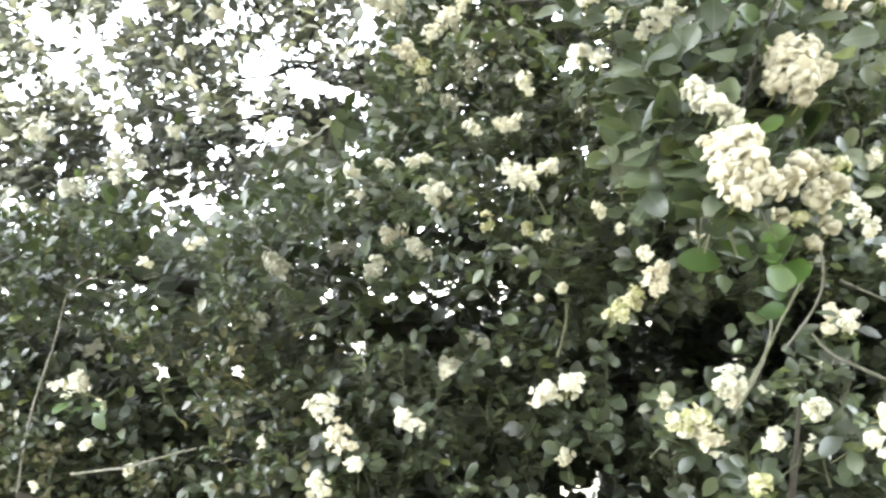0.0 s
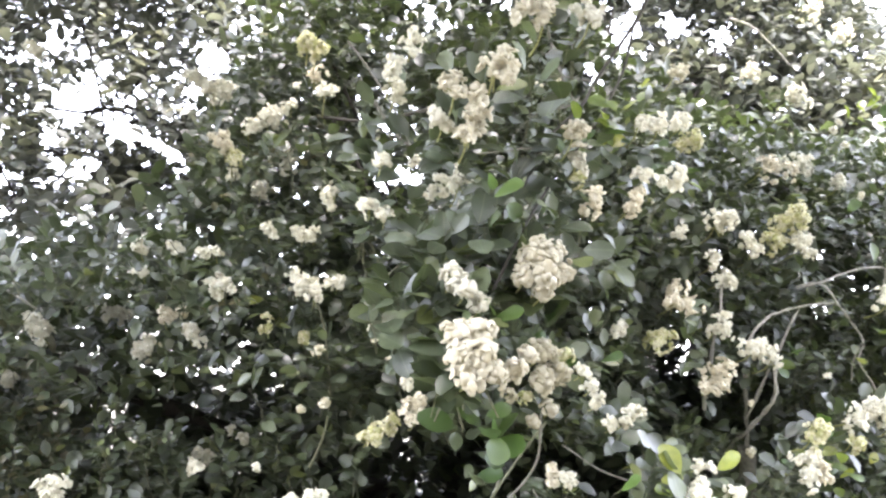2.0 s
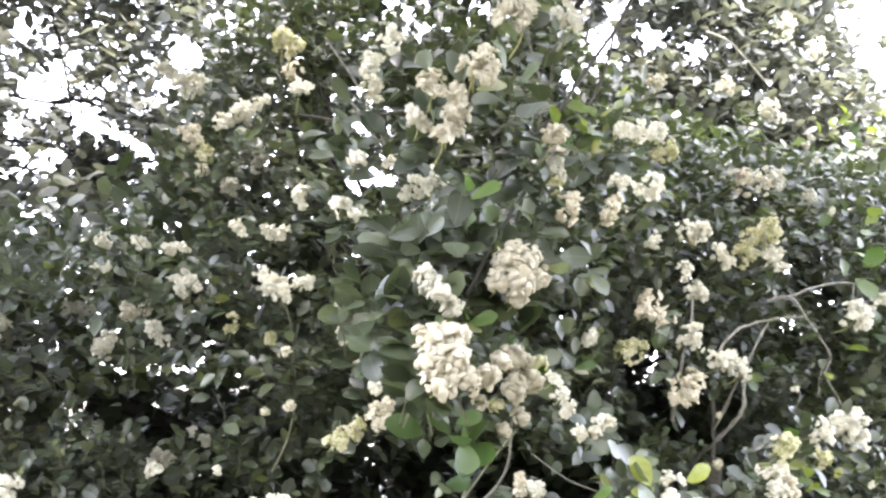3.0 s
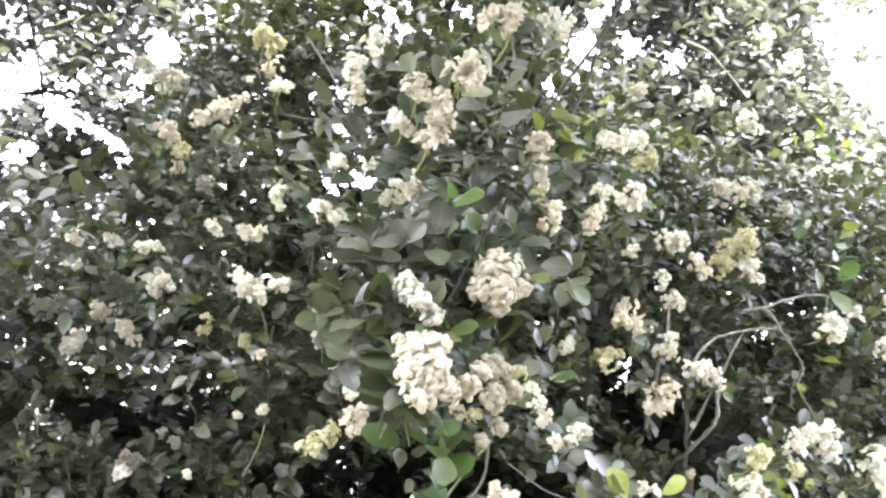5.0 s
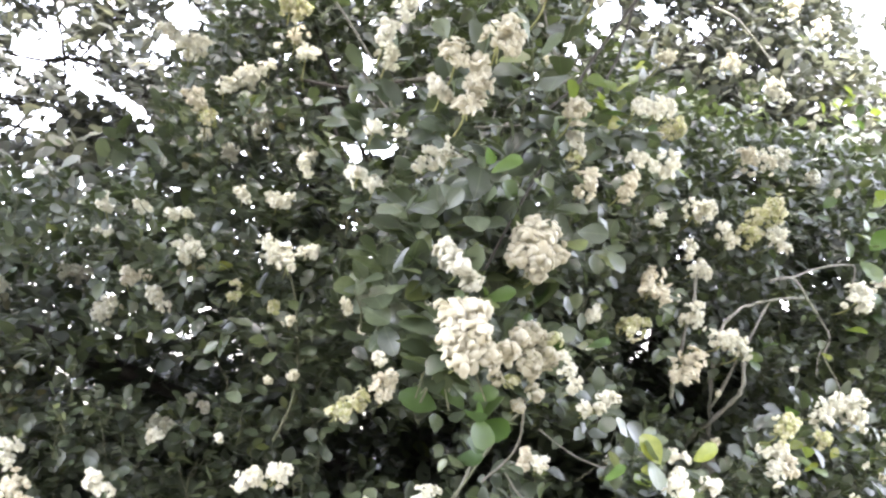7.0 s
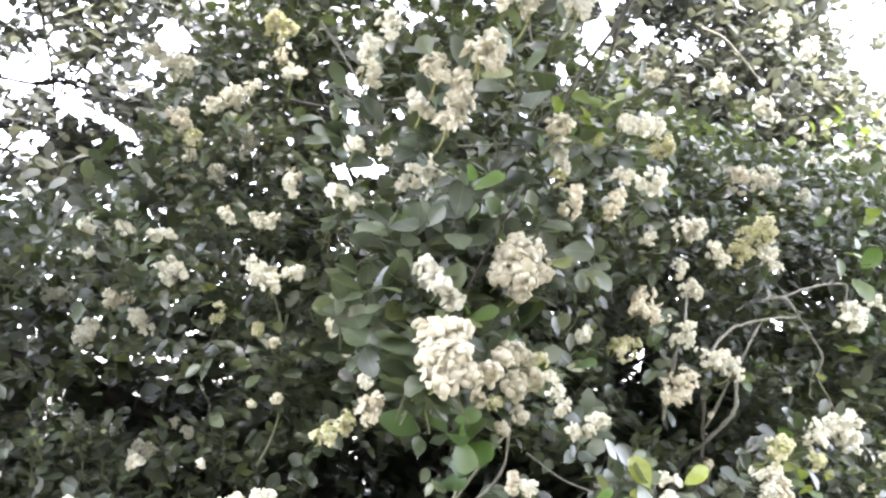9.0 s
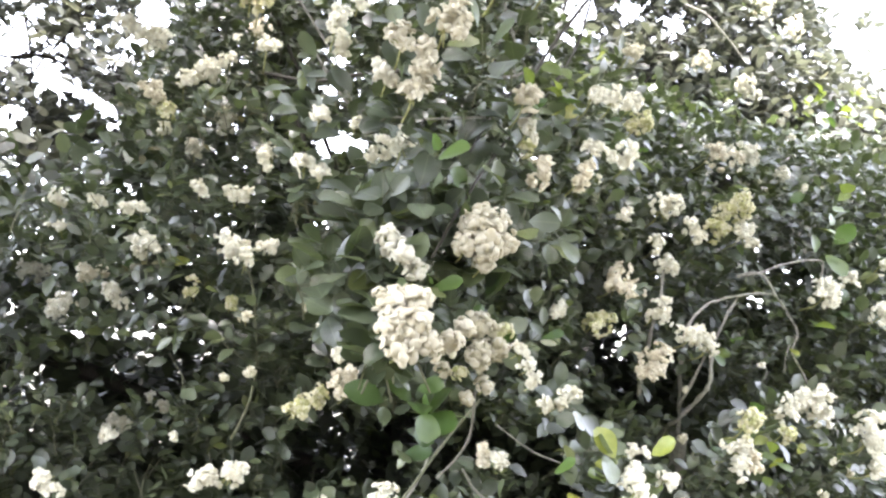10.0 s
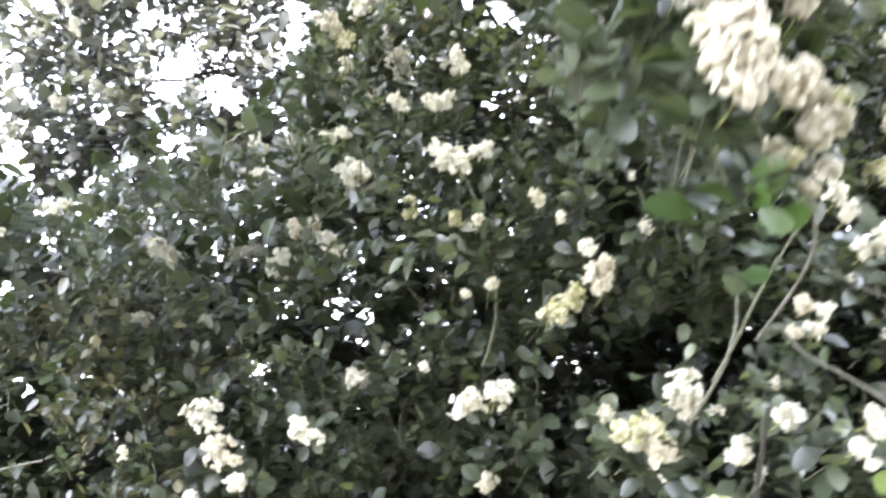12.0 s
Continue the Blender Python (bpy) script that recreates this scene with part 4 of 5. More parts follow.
def kept(at, size, hollow_to=2.46):
    """Which leaves stay: those outside the gaps, the hollows and the room before the flower heads, all cut as cones
    from the camera.
    """
    ok = np.ones(len(at), bool)
    ragged = np.clip(rng.normal(0.95, 0.30, len(at)), 0.0, 1.4)
    # the camera's places near its start and near its end
    low, cross = np.array((0.0, 0.0, 1.6)), np.array((0.01, 0.26, 1.48))
    for gaps, ref, far, tip in ((SKY_GAPS_WEST, 4.2, 99, CAMERA_POINT), (SKY_GAPS_FAR_WEST + SKY_GAPS_MID_WEST, 4.2, 99, low), (SKY_GAPS_EAST + OPEN_SKY, 3.6, 99, CAMERA_POINT),
                                ([(a, b, 1.5 * c) for a, b, c in MID_GAPS], 2.2, 99, CAMERA_POINT), (SMALL_GAPS + SMALL_GAPS_EAST, 2.2, 99, CAMERA_POINT), (SMALL_GAPS_WEST, 2.2, 99, low), (LAST_VIEW_GAPS, 4.2, 99, cross), (UPPER_GAPS + PINHOLES, 2.2, 99, CAMERA_POINT),
                                (CROWN_NOTCH, 2.2, 3.3, CAMERA_POINT), (HOLLOWS, 1.9, hollow_to, CAMERA_POINT), (DEEP_HOLLOWS + LOW_HOLLOWS, 1.9, 2.6, CAMERA_POINT), (DARK_HOLLOWS, 1.9, 2.9, CAMERA_POINT), (LOW_GAPS, 2.2, 99, low)):
        for gx, gz, r in gaps:
            s = np.maximum((at[:, 1] - tip[1]) / (ref - tip[1]), 0.0)
            dx = at[:, 0] - (tip[0] + (gx - tip[0]) * s)
            dz = at[:, 2] - (tip[2] + (gz - tip[2]) * s)
            edge, rim = (ragged, 0.12) if r > 0.035 else (1.0, 0.10)
            ok &= ~((dx * dx + dz * dz < (edge * (0.80 * r * s + rim * size)) ** 2) & (at[:, 1] < far))
    for hx, hy, hz, w, tone in ALL_HEADS + BARE_STEMS:
        s = at[:, 1] / hy
        dx = at[:, 0] - (CAMERA_POINT[0] + (hx - CAMERA_POINT[0]) * s)
        dz = at[:, 2] - (CAMERA_POINT[2] + (hz - CAMERA_POINT[2]) * s)
        room = (w / 200 * 0.9 + 0.4 * size) * s
        ok &= ~((dx * dx + dz * dz < room ** 2) & (at[:, 1] < hy + 0.012))
        # leaves before and above each head are cut away to let sky light in
        d = at - (hx, hy, hz)
        along = d @ np.array((0.0, -0.6, 0.8))
        aside = np.sum(d * d, axis=1) - along * along
        ok &= ~((along > 0.02) & (along < 0.42) & (aside < (w / 200 + 0.03 + 0.12 * along) ** 2))
    return ok


def clear_twigs(ends):
    a, b = np.array([e[0] for e in ends]), np.array([e[1] for e in ends])
    ok = kept(a, np.full(len(a), 0.02)) & kept(b, np.full(len(a), 0.02))
    return [e for e, k in zip(ends, ok) if k]


def lumps(p, scale, seed):
    return np.array([noise.noise(Vector((float(q[0]) * scale + seed, float(q[1]) * scale, float(q[2]) * scale - seed))) for q in p])


MAIN = (0.45, 1.75, 2.75, 1.85, 2.6)
# the top of the flowering crown fitted to the camera's view, two metres off: x and z; it rises with depth
CROWN_TOP = [(-1.04, 2.02), (-0.76, 1.96), (-0.48, 1.94), (-0.28, 2.03), (-0.07, 2.13), (-0.04, 2.34), (0.02, 2.54), (0.13, 2.69), (0.39, 2.84), (0.97, 2.98), (1.07, 2.66), (1.23, 2.53), (1.46, 2.48), (1.71, 2.43), (1.99, 2.42), (2.27, 2.45)]


def under_top(p):
    s = p[:, 1] / 2.0
    x = CAMERA_POINT[0] + (p[:, 0] - CAMERA_POINT[0]) / s
    top = np.interp(x, [q[0] for q in CROWN_TOP], [q[1] for q in CROWN_TOP]) + 0.09 * lumps(p, 4.5, 2.0) + rng.normal(0, 0.03, len(p))
    return CAMERA_POINT[2] + (top - CAMERA_POINT[2]) * s > p[:, 2]



def fill(leaves, x0, x1, z0, z1, depth, layers, size, open_below=-0.35, form=MAIN):
    """Sprays over a stretch of crown: depth gives y, layers how many leaves deep it is,
    form the rounded outline (middle x and z, half width and height, middle y)."""
    per = 8
    count = int((x1 - x0) * (z1 - z0) * layers / (per * 0.50 * size * size))
    xz = np.stack((rng.uniform(x0, x1, count), np.zeros(count), rng.uniform(z0, z1, count)), 1)
    thin = lumps(xz, 2.3, 3.1) + 0.6 * lumps(xz, 6.0, 8.2)
    xz = xz[thin > open_below + rng.normal(0, 0.12, count)]
    u, v = np.abs(xz[:, 0] - form[0]) / form[2], np.abs(xz[:, 2] - form[1]) / form[3]
    ok = u ** 3 + v ** 3 < 0.92 + 0.5 * lumps(xz, 1.7, 6.0)
    xz, q = xz[ok], np.clip(u[ok] ** 3 + v[ok] ** 3, 0, 1)
    xz[:, 1] = depth(xz)
    xz[:, 1] = form[4] + (xz[:, 1] - form[4]) * (1 - 0.6 * q)
    if form is MAIN:
        xz = xz[under_top(xz)]
    for c in xz:
        axis = np.array((rng.normal(0, 0.5), -0.55 + rng.normal(0, 0.4), 0.75 + rng.normal(0, 0.4)))
        leaves.spray(c, axis, int(rng.integers(6, 11)), size * rng.uniform(0.8, 1.15))


def face_depth(p):
    y = 1.84 + 0.24 * lumps(p, 1.3, 5.0) + 0.12 * lumps(p, 4.0, 1.0)
    y += 0.25 * np.clip(-0.3 - p[:, 0], 0, 1) + 0.35 * np.clip(p[:, 2] - 2.05, 0, 1)
    return y + rng.exponential(0.16, len(p))


# ---- ground ----
def build_ground():
    v, f = [], []
    steps = [-400, -120, -40, -15, -8, -4, -2, -1, 0, 1, 2, 3, 4, 6, 8, 12, 20, 40, 120, 400]
    for yy in steps:
        for xx in steps:
            flat = 1.0 if max(abs(xx), abs(yy)) < 30 else 0.0
            v.append((xx, yy, 0.03 * flat * noise.noise(Vector((xx * 0.4, yy * 0.4, 0)))))
    m = len(steps)
    for i in range(m - 1):
        for j in range(m - 1):
            f.append((i * m + j, i * m + j + 1, (i + 1) * m + j + 1, (i + 1) * m + j))
    tagged(new("ground", quick_mesh("ground", np.array(v, float), np.array(f), soil)), "dry bare soil under the trees", "ground", kind="structure")


build_ground()


def build_sky_block(x0, x1, y0, y1, z):
    """A plain plastered wall added behind the camera, unseen, to hold back low sky light."""
    v = [(x, y, h) for h in (-0.1, z) for x, y in ((x0, y0), (x1, y0), (x1, y1), (x0, y1))]
    f = [(0, 3, 2, 1), (4, 5, 6, 7), (0, 1, 5, 4), (1, 2, 6, 5), (2, 3, 7, 6), (3, 0, 4, 7)]
    tagged(new("sky_block_wall", quick_mesh("sky_block_wall", np.array(v, float), np.array(f), plaster, False)), "plain grey wall added out of view to cut low sky light", "wall", kind="structure")


build_sky_block(-7.0, 9.0, -4.3, -4.05, 5.6)

# ---- the flowering tree ----
tree = thing("flowering_tree", (0.95, 3.1, 0), "dense flowering tree with rounded leathery leaves and cream flower heads", "tree")
stem("trunk", [(0.95, 3.1, -0.05), (0.92, 3.08, 0.6), (0.98, 3.1, 1.1), (0.9, 3.15, 1.6), (0.95, 3.2, 2.2), (0.9, 3.2, 2.8)], 0.09, 0.02, bark_dark, tree, "dark rough trunk deep inside the crown", 12)
TREE_LIMBS = [
    ([(0.95, 3.1, 1.15), (0.5, 2.9, 1.34), (0.1, 2.72, 1.50), (-0.3, 2.65, 1.65), (-0.69, 2.64, 1.78), (-1.08, 2.62, 1.92), (-1.8, 2.7, 2.12)], 0.028, 0.022),
    ([(0.94, 3.08, 0.5), (0.8, 2.4, 0.8), (0.62, 1.7, 1.05), (0.58, 1.4, 1.38)], 0.022, 0.0022),
    ([(0.92, 3.15, 1.7), (1.05, 2.8, 2.5), (1.15, 2.1, 2.95), (1.02, 1.5, 2.78), (0.845, 1.30, 2.488)], 0.014, 0.005),
    ([(0.92, 3.15, 1.7), (0.75, 2.6, 1.95), (0.55, 2.3, 2.15), (0.3, 2.2, 2.6)], 0.014, 0.005),
    # limb up to the added shading leaves above the view
    ([(0.9, 3.2, 2.8), (0.4, 2.8, 3.3), (-0.4, 2.0, 3.45), (-1.1, 1.2, 3.5), (-1.4, 0.5, 3.5)], 0.02, 0.006),
]
TREE_LIMBS += [
    # three limbs added above the view to carry the shading leaves
    ([(0.9, 3.2, 2.8), (1.0, 2.3, 3.45), (1.1, 1.0, 3.6), (1.0, -0.5, 3.5)], 0.022, 0.005),
    ([(0.9, 3.2, 2.8), (1.6, 2.4, 3.5), (2.2, 1.4, 3.7), (2.5, 0.5, 3.6)], 0.022, 0.005),
    ([(0.9, 3.2, 2.8), (0.2, 2.2, 3.4), (-0.2, 1.0, 3.55), (-0.2, -0.4, 3.5)], 0.020, 0.005),
    ([(0.94, 3.08, 0.4), (0.0, 2.6, 0.8), (-0.7, 2.2, 1.1), (-1.08, 2.02, 1.33)], 0.03, 0.008),
]
for pts, a, b in TREE_LIMBS:
    stem("limb", pts, a, b, bark_dark, tree, "", 10)
BRANCHES = [
    ([(0.845, 1.30, 2.488), (0.797, 1.30, 2.394), (0.726, 1.30, 2.288), (0.675, 1.29, 2.206), (0.615, 1.27, 2.148), (0.555, 1.20, 2.072), (0.50, 1.12, 2.0)], 0.0045, 0.002, bark_dark),
    ([(0.797, 1.3, 2.394), (0.77, 1.3, 2.29), (0.69, 1.26, 2.16), (0.6, 1.2, 2.06), (0.5, 1.08, 1.95), (0.42, 1.03, 1.82)], 0.003, 0.002, bark_dark),
    ([(0.56, 1.36, 1.48), (0.53, 1.15, 1.56), (0.52, 1.1, 1.63), (0.50, 1.06, 1.72)], 0.0022, 0.0016, bark_dull),
    ([(0.47, 1.32, 1.43), (0.5, 1.3, 1.48), (0.55, 1.3, 1.55), (0.6, 1.28, 1.62)], 0.0026, 0.002, twig_green),
]
BRANCHES += [
    ([(0.66, 1.35, 1.575), (0.72, 1.35, 1.537), (0.75, 1.35, 1.523), (0.796, 1.35, 1.509), (0.843, 1.36, 1.505), (0.87, 1.4, 1.495), (0.93, 1.6, 1.46)], 0.0012, 0.0018, bark_dull),
    ([(0.25, 1.88, 1.87), (0.27, 1.88, 1.81), (0.28, 1.88, 1.74), (0.29, 1.88, 1.65), (0.28, 1.88, 1.56), (0.25, 1.90, 1.48)], 0.002, 0.0035, twig_green),
    ([(0.3, 2.2, 2.44), (0.37, 2.2, 2.33), (0.41, 2.2, 2.24), (0.44, 2.2, 2.16)], 0.005, 0.007, bark_dark),
    ([(0.26, 2.0, 2.37), (0.39, 2.0, 2.37), (0.51, 1.9, 2.38), (0.64, 1.75, 2.36)], 0.004, 0.006, bark_dark),
    ([(-0.83, 2.0, 1.83), (-0.9, 2.0, 1.79), (-0.94, 2.0, 1.69), (-1.02, 2.0, 1.51), (-1.08, 2.02, 1.33)], 0.0016, 0.0028, bark_dull),
]
BRANCHES += [
    ([(-0.6, 1.9, 1.39), (-0.69, 1.9, 1.38), (-0.77, 1.9, 1.37), (-0.9, 1.92, 1.37)], 0.002, 0.003, bark_dull),
    ([(-0.43, 2.2, 1.85), (-0.51, 2.2, 1.9), (-0.58, 2.2, 1.94), (-0.65, 2.22, 1.95)], 0.003, 0.005, bark_grey),
    ([(0.56, 1.4, 1.55), (0.55, 1.4, 1.5), (0.52, 1.4, 1.44), (0.5, 1.5, 1.36)], 0.002, 0.003, bark_dull),
    ([(0.62, 1.4, 1.49), (0.65, 1.4, 1.45), (0.71, 1.4, 1.41), (0.8, 1.45, 1.36)], 0.002, 0.003, bark_dull),
    ([(0.298, 1.6, 2.335), (0.351, 1.6, 2.257), (0.404, 1.6, 2.198), (0.491, 1.6, 2.185), (0.581, 1.6, 2.192), (0.699, 1.6, 2.215)], 0.003, 0.0018, bark_dull),
    ([(0.274, 1.65, 2.439), (0.328, 1.65, 2.372), (0.383, 1.65, 2.291), (0.42, 1.65, 2.214)], 0.003, 0.002, bark_dull),
]
BRANCHES += [
    ([(0.585, 1.4, 2.181), (0.631, 1.4, 2.226), (0.691, 1.4, 2.244), (0.722, 1.4, 2.267)], 0.0015, 0.0025, bark_dull),
    ([(0.634, 1.5, 2.332), (0.718, 1.5, 2.351), (0.799, 1.5, 2.35), (0.839, 1.5, 2.383)], 0.0012, 0.002, bark_dull),
    ([(0.728, 1.5, 2.281), (0.727, 1.5, 2.35), (0.702, 1.5, 2.422), (0.685, 1.5, 2.509)], 0.0018, 0.003, bark_dull),
    ([(0.745, 1.45, 2.262), (0.717, 1.45, 2.307), (0.694, 1.45, 2.352), (0.657, 1.45, 2.382)], 0.0016, 0.001, bark_dull),
    ([(0.435, 1.6, 2.097), (0.455, 1.6, 2.162), (0.504, 1.6, 2.187)], 0.001, 0.0018, bark_dull),
    ([(1.906, 2.6, 3.127), (2, 2.6, 3.109), (2.068, 2.6, 3.062), (2.179, 2.6, 2.961)], 0.006, 0.004, bark_grey),
]
for pts, a, b, m in BRANCHES:
    stem("branch", pts, a, b, m, tree, "", 7)

# ---- the grey-stemmed shrub beside it ----
shrub = thing("flowering_shrub", (1.75, 2.5, 0), "flowering shrub with bare grey branches and white flower heads", "shrub")
stem("trunk", [(1.75, 2.5, -0.05), (1.72, 2.45, 0.5), (1.66, 2.3, 1.0), (1.6, 2.15, 1.5)], 0.05, 0.025, bark_grey, shrub, "slender grey trunk", 10)
GREY = [
    ([(1.60, 2.15, 1.5), (1.58, 2.12, 1.60), (1.47, 1.96, 1.71), (1.41, 1.86, 1.775), (1.42, 1.85, 1.82), (1.47, 1.85, 1.87), (1.52, 1.85, 1.89), (1.6, 1.85, 1.91), (1.69, 1.85, 1.92)], 0.010, 0.0055),
    ([(1.75, 1.85, 1.86), (1.70, 1.85, 1.92), (1.67, 1.85, 1.96), (1.63, 1.85, 1.975), (1.57, 1.85, 1.96)], 0.0065, 0.004),
    ([(1.58, 1.86, 1.96), (1.66, 1.85, 1.98), (1.74, 1.85, 2.01), (1.86, 1.85, 2.03), (1.865, 1.85, 1.99), (1.85, 1.85, 1.95)], 0.006, 0.0045),
    ([(1.72, 1.85, 1.89), (1.75, 1.85, 1.86), (1.78, 1.85, 1.81), (1.76, 1.85, 1.76), (1.8, 1.85, 1.7), (1.84, 1.86, 1.64)], 0.005, 0.004),
]
GREY += [
    ([(1.58, 1.86, 1.90), (1.52, 1.87, 1.79), (1.5, 2.0, 1.6)], 0.006, 0.009),
    ([(1.45, 1.80, 1.75), (1.45, 1.80, 1.67), (1.44, 1.82, 1.63), (1.46, 1.95, 1.56), (1.5, 2.1, 1.5), (1.6, 2.3, 1.4)], 0.009, 0.010),
    ([(1.33, 1.84, 1.99), (1.32, 1.84, 1.88), (1.31, 1.86, 1.80), (1.33, 1.95, 1.62)], 0.006, 0.009),
    ([(1.78, 1.86, 1.81), (1.75, 1.86, 1.76), (1.74, 1.86, 1.70)], 0.004, 0.003),
]
for pts, a, b in GREY:
    stem("branch", pts, 0.56 * a, 0.56 * b, bark_grey, shrub, "", 8, 0.3)

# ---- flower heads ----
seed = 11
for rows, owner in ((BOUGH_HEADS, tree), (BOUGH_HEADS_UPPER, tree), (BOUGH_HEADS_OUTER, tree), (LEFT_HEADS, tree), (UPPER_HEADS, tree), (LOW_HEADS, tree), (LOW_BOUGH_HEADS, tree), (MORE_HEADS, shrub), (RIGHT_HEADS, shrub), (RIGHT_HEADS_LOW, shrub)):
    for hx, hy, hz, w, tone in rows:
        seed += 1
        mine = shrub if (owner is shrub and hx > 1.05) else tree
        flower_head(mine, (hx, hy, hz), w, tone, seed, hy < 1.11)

# single small blossoms scattered over the face of both
spots = np.stack((rng.uniform(-1.4, 2.2, 130), np.zeros(130), rng.uniform(1.0, 2.7, 130)), 1)
spots[:, 1] = 1.80 + 0.28 * lumps(spots, 1.3, 5.0) + 0.25 * np.clip(-0.3 - spots[:, 0], 0, 1) + 0.35 * np.clip(spots[:, 2] - 2.05, 0, 1)
for p in spots[kept(spots, np.full(130, 0.05))]:
    seed += 1
    flower_head(shrub if p[0] > 1.05 else tree, p, float(rng.uniform(1.6, 3.4)), "wwdw"[seed % 4], seed, False)

# ---- leaves of the tree and the shrub ----
front = Leaves()
for rows in (BOUGH_SPRAYS, BOUGH_SPRAYS_OUTER, BOUGH_SPRAYS_LOW):
    for x, y, z, s in rows:
        axis = np.array((-0.35 * x + rng.normal(0, 0.35), -0.75, 0.55 + rng.normal(0, 0.35)))
        low = rows is BOUGH_SPRAYS_LOW
        front.spray((x, y + 0.03, z), axis, int(rng.integers(5, 9) if low else rng.integers(9, 14)), s / 100 * (0.76 if low else 0.95))
        if not low:
            front.spray((x + rng.normal(0, 0.02), y + 0.10, z - 0.01 + rng.normal(0, 0.02)), axis, int(rng.integers(7, 11)), s / 100 * 0.9)
young = Leaves()
for x, y, z, s in YOUNG_SPRAYS:
    young.spray((x, y + 0.02, z), (rng.normal(0, 0.3), -0.8, 0.5), int(rng.integers(4, 7)), s / 100)

fresh = Leaves()
for x, y, z, s in FRESH_SPRAYS:
    fresh.spray((x, y + 0.02, z), (rng.normal(0, 0.3), -0.9, 0.3), int(rng.integers(4, 7)), s / 100)

outer = Leaves()
inner_low = Leaves()
fill(outer, -2.2, 0.1, 1.0, 3.5, face_depth, 5.2, 0.040, -0.5)
fill(outer, 0.1, 3.1, 1.0, 3.5, face_depth, 5.4, 0.044, -0.5)
fill(outer, -2.2, 3.1, 0.1, 1.0, face_depth, 2.6, 0.058, -0.6)
fill(outer, 0.45, 2.3, 1.4, 2.6, lambda p: 1.42 + 0.2 * p[:, 0] * 0.7 + rng.uniform(0, 0.3, len(p)), 1.1, 0.042, -0.2)
fill(outer, 0.2, 1.1, 0.9, 1.5, lambda p: rng.uniform(1.35, 1.8, len(p)), 0.5, 0.046)
fill(inner_low, 0.1, 1.7, 0.2, 1.55, lambda p: rng.uniform(2.6, 3.3, len(p)), 3.5, 0.062, -1.2)
dry = Leaves()
fill(dry, -1.8, -0.3, 0.8, 1.7, lambda p: face_depth(p) - 0.06, 1.9, 0.028, -0.15)
fill(outer, -1.8, 0.0, 0.8, 2.1, lambda p: face_depth(p) - 0.05, 1.3, 0.026, -0.1)
fill(dry, -1.3, 0.45, 1.5, 2.4, lambda p: face_depth(p) + 0.05, 0.55, 0.034, 0.0)
for hx, hy, hz, w, tone in ALL_HEADS:
    # each head sits in a ruff of leaves
    for lift in (0.028, 0.06):
        axis = np.array((rng.normal(0, 0.3), -0.75, 0.45 + rng.normal(0, 0.25)))
        outer.spray((hx + rng.normal(0, 0.008), hy + lift + 0.1 * w / 100, hz - 0.006), axis, int(rng.integers(6, 9)), rng.uniform(0.042, 0.054), 0.5, w / 200 * 0.5)
# leaves added above the view to shade what is below, more thinly towards the shrub
shade_crown = Leaves()
for _ in range(2300):
    c = (rng.uniform(-2.3, 0.0), rng.uniform(0.2, 2.5), rng.uniform(3.1, 3.8))
    shade_crown.spray(c, (rng.normal(0, 0.5), rng.normal(-0.3, 0.5), 0.8), int(rng.integers(6, 11)), 0.06)
for _ in range(1500):
    c = (rng.uniform(-0.6, 2.4), rng.uniform(-0.6, 2.2), rng.uniform(3.2, 3.8))
    shade_crown.spray(c, (rng.normal(0, 0.5), rng.normal(-0.3, 0.5), 0.8), int(rng.integers(6, 11)), 0.06)
for _ in range(600):
    c = (rng.uniform(1.2, 2.9), rng.uniform(0.3, 2.2), rng.uniform(3.35, 3.9))
    shade_crown.spray(c, (rng.normal(0, 0.5), rng.normal(-0.3, 0.5), 0.8), int(rng.integers(6, 11)), 0.06)
for _ in range(800):
    c = (rng.uniform(0.1, 1.7), rng.uniform(-0.6, 1.4), rng.uniform(2.9, 3.5))
    shade_crown.spray(c, (rng.normal(0, 0.5), rng.normal(-0.3, 0.5), 0.8), int(rng.integers(6, 11)), 0.06)
for _ in range(900):
    back = rng.uniform(1.6, 3.2)
    c = (rng.uniform(-1.7, 0.0), back, 1.78 + 0.52 * back + rng.uniform(0, 0.45))
    shade_crown.spray(c, (rng.normal(0, 0.5), rng.normal(-0.3, 0.5), 0.8), int(rng.integers(6, 11)), 0.06)
for _ in range(250):
    back = rng.uniform(1.9, 3.4)
    c = (rng.uniform(0.0, 2.4), back, 1.86 + 0.64 * back + rng.uniform(0, 0.4))
    shade_crown.spray(c, (rng.normal(0, 0.5), rng.normal(-0.3, 0.5), 0.8), int(rng.integers(6, 11)), 0.06)
for _ in range(380):
    c = (rng.uniform(1.4, 3.4), rng.uniform(0.5, 2.1), rng.uniform(3.3, 3.9))
    shade_crown.spray(c, (rng.normal(0, 0.5), rng.normal(-0.3, 0.5), 0.8), int(rng.integers(6, 11)), 0.06)
inner = Leaves()
fill(inner, -2.3, 3.2, 0.1, 2.1, lambda p: 2.3 + rng.uniform(0, 1.0, len(p)), 14.5, 0.076, -1.2)
fill(inner, -2.2, 3.2, 2.1, 3.6, lambda p: 2.4 + rng.uniform(0, 0.9, len(p)), 13.0, 0.072, -1.1)


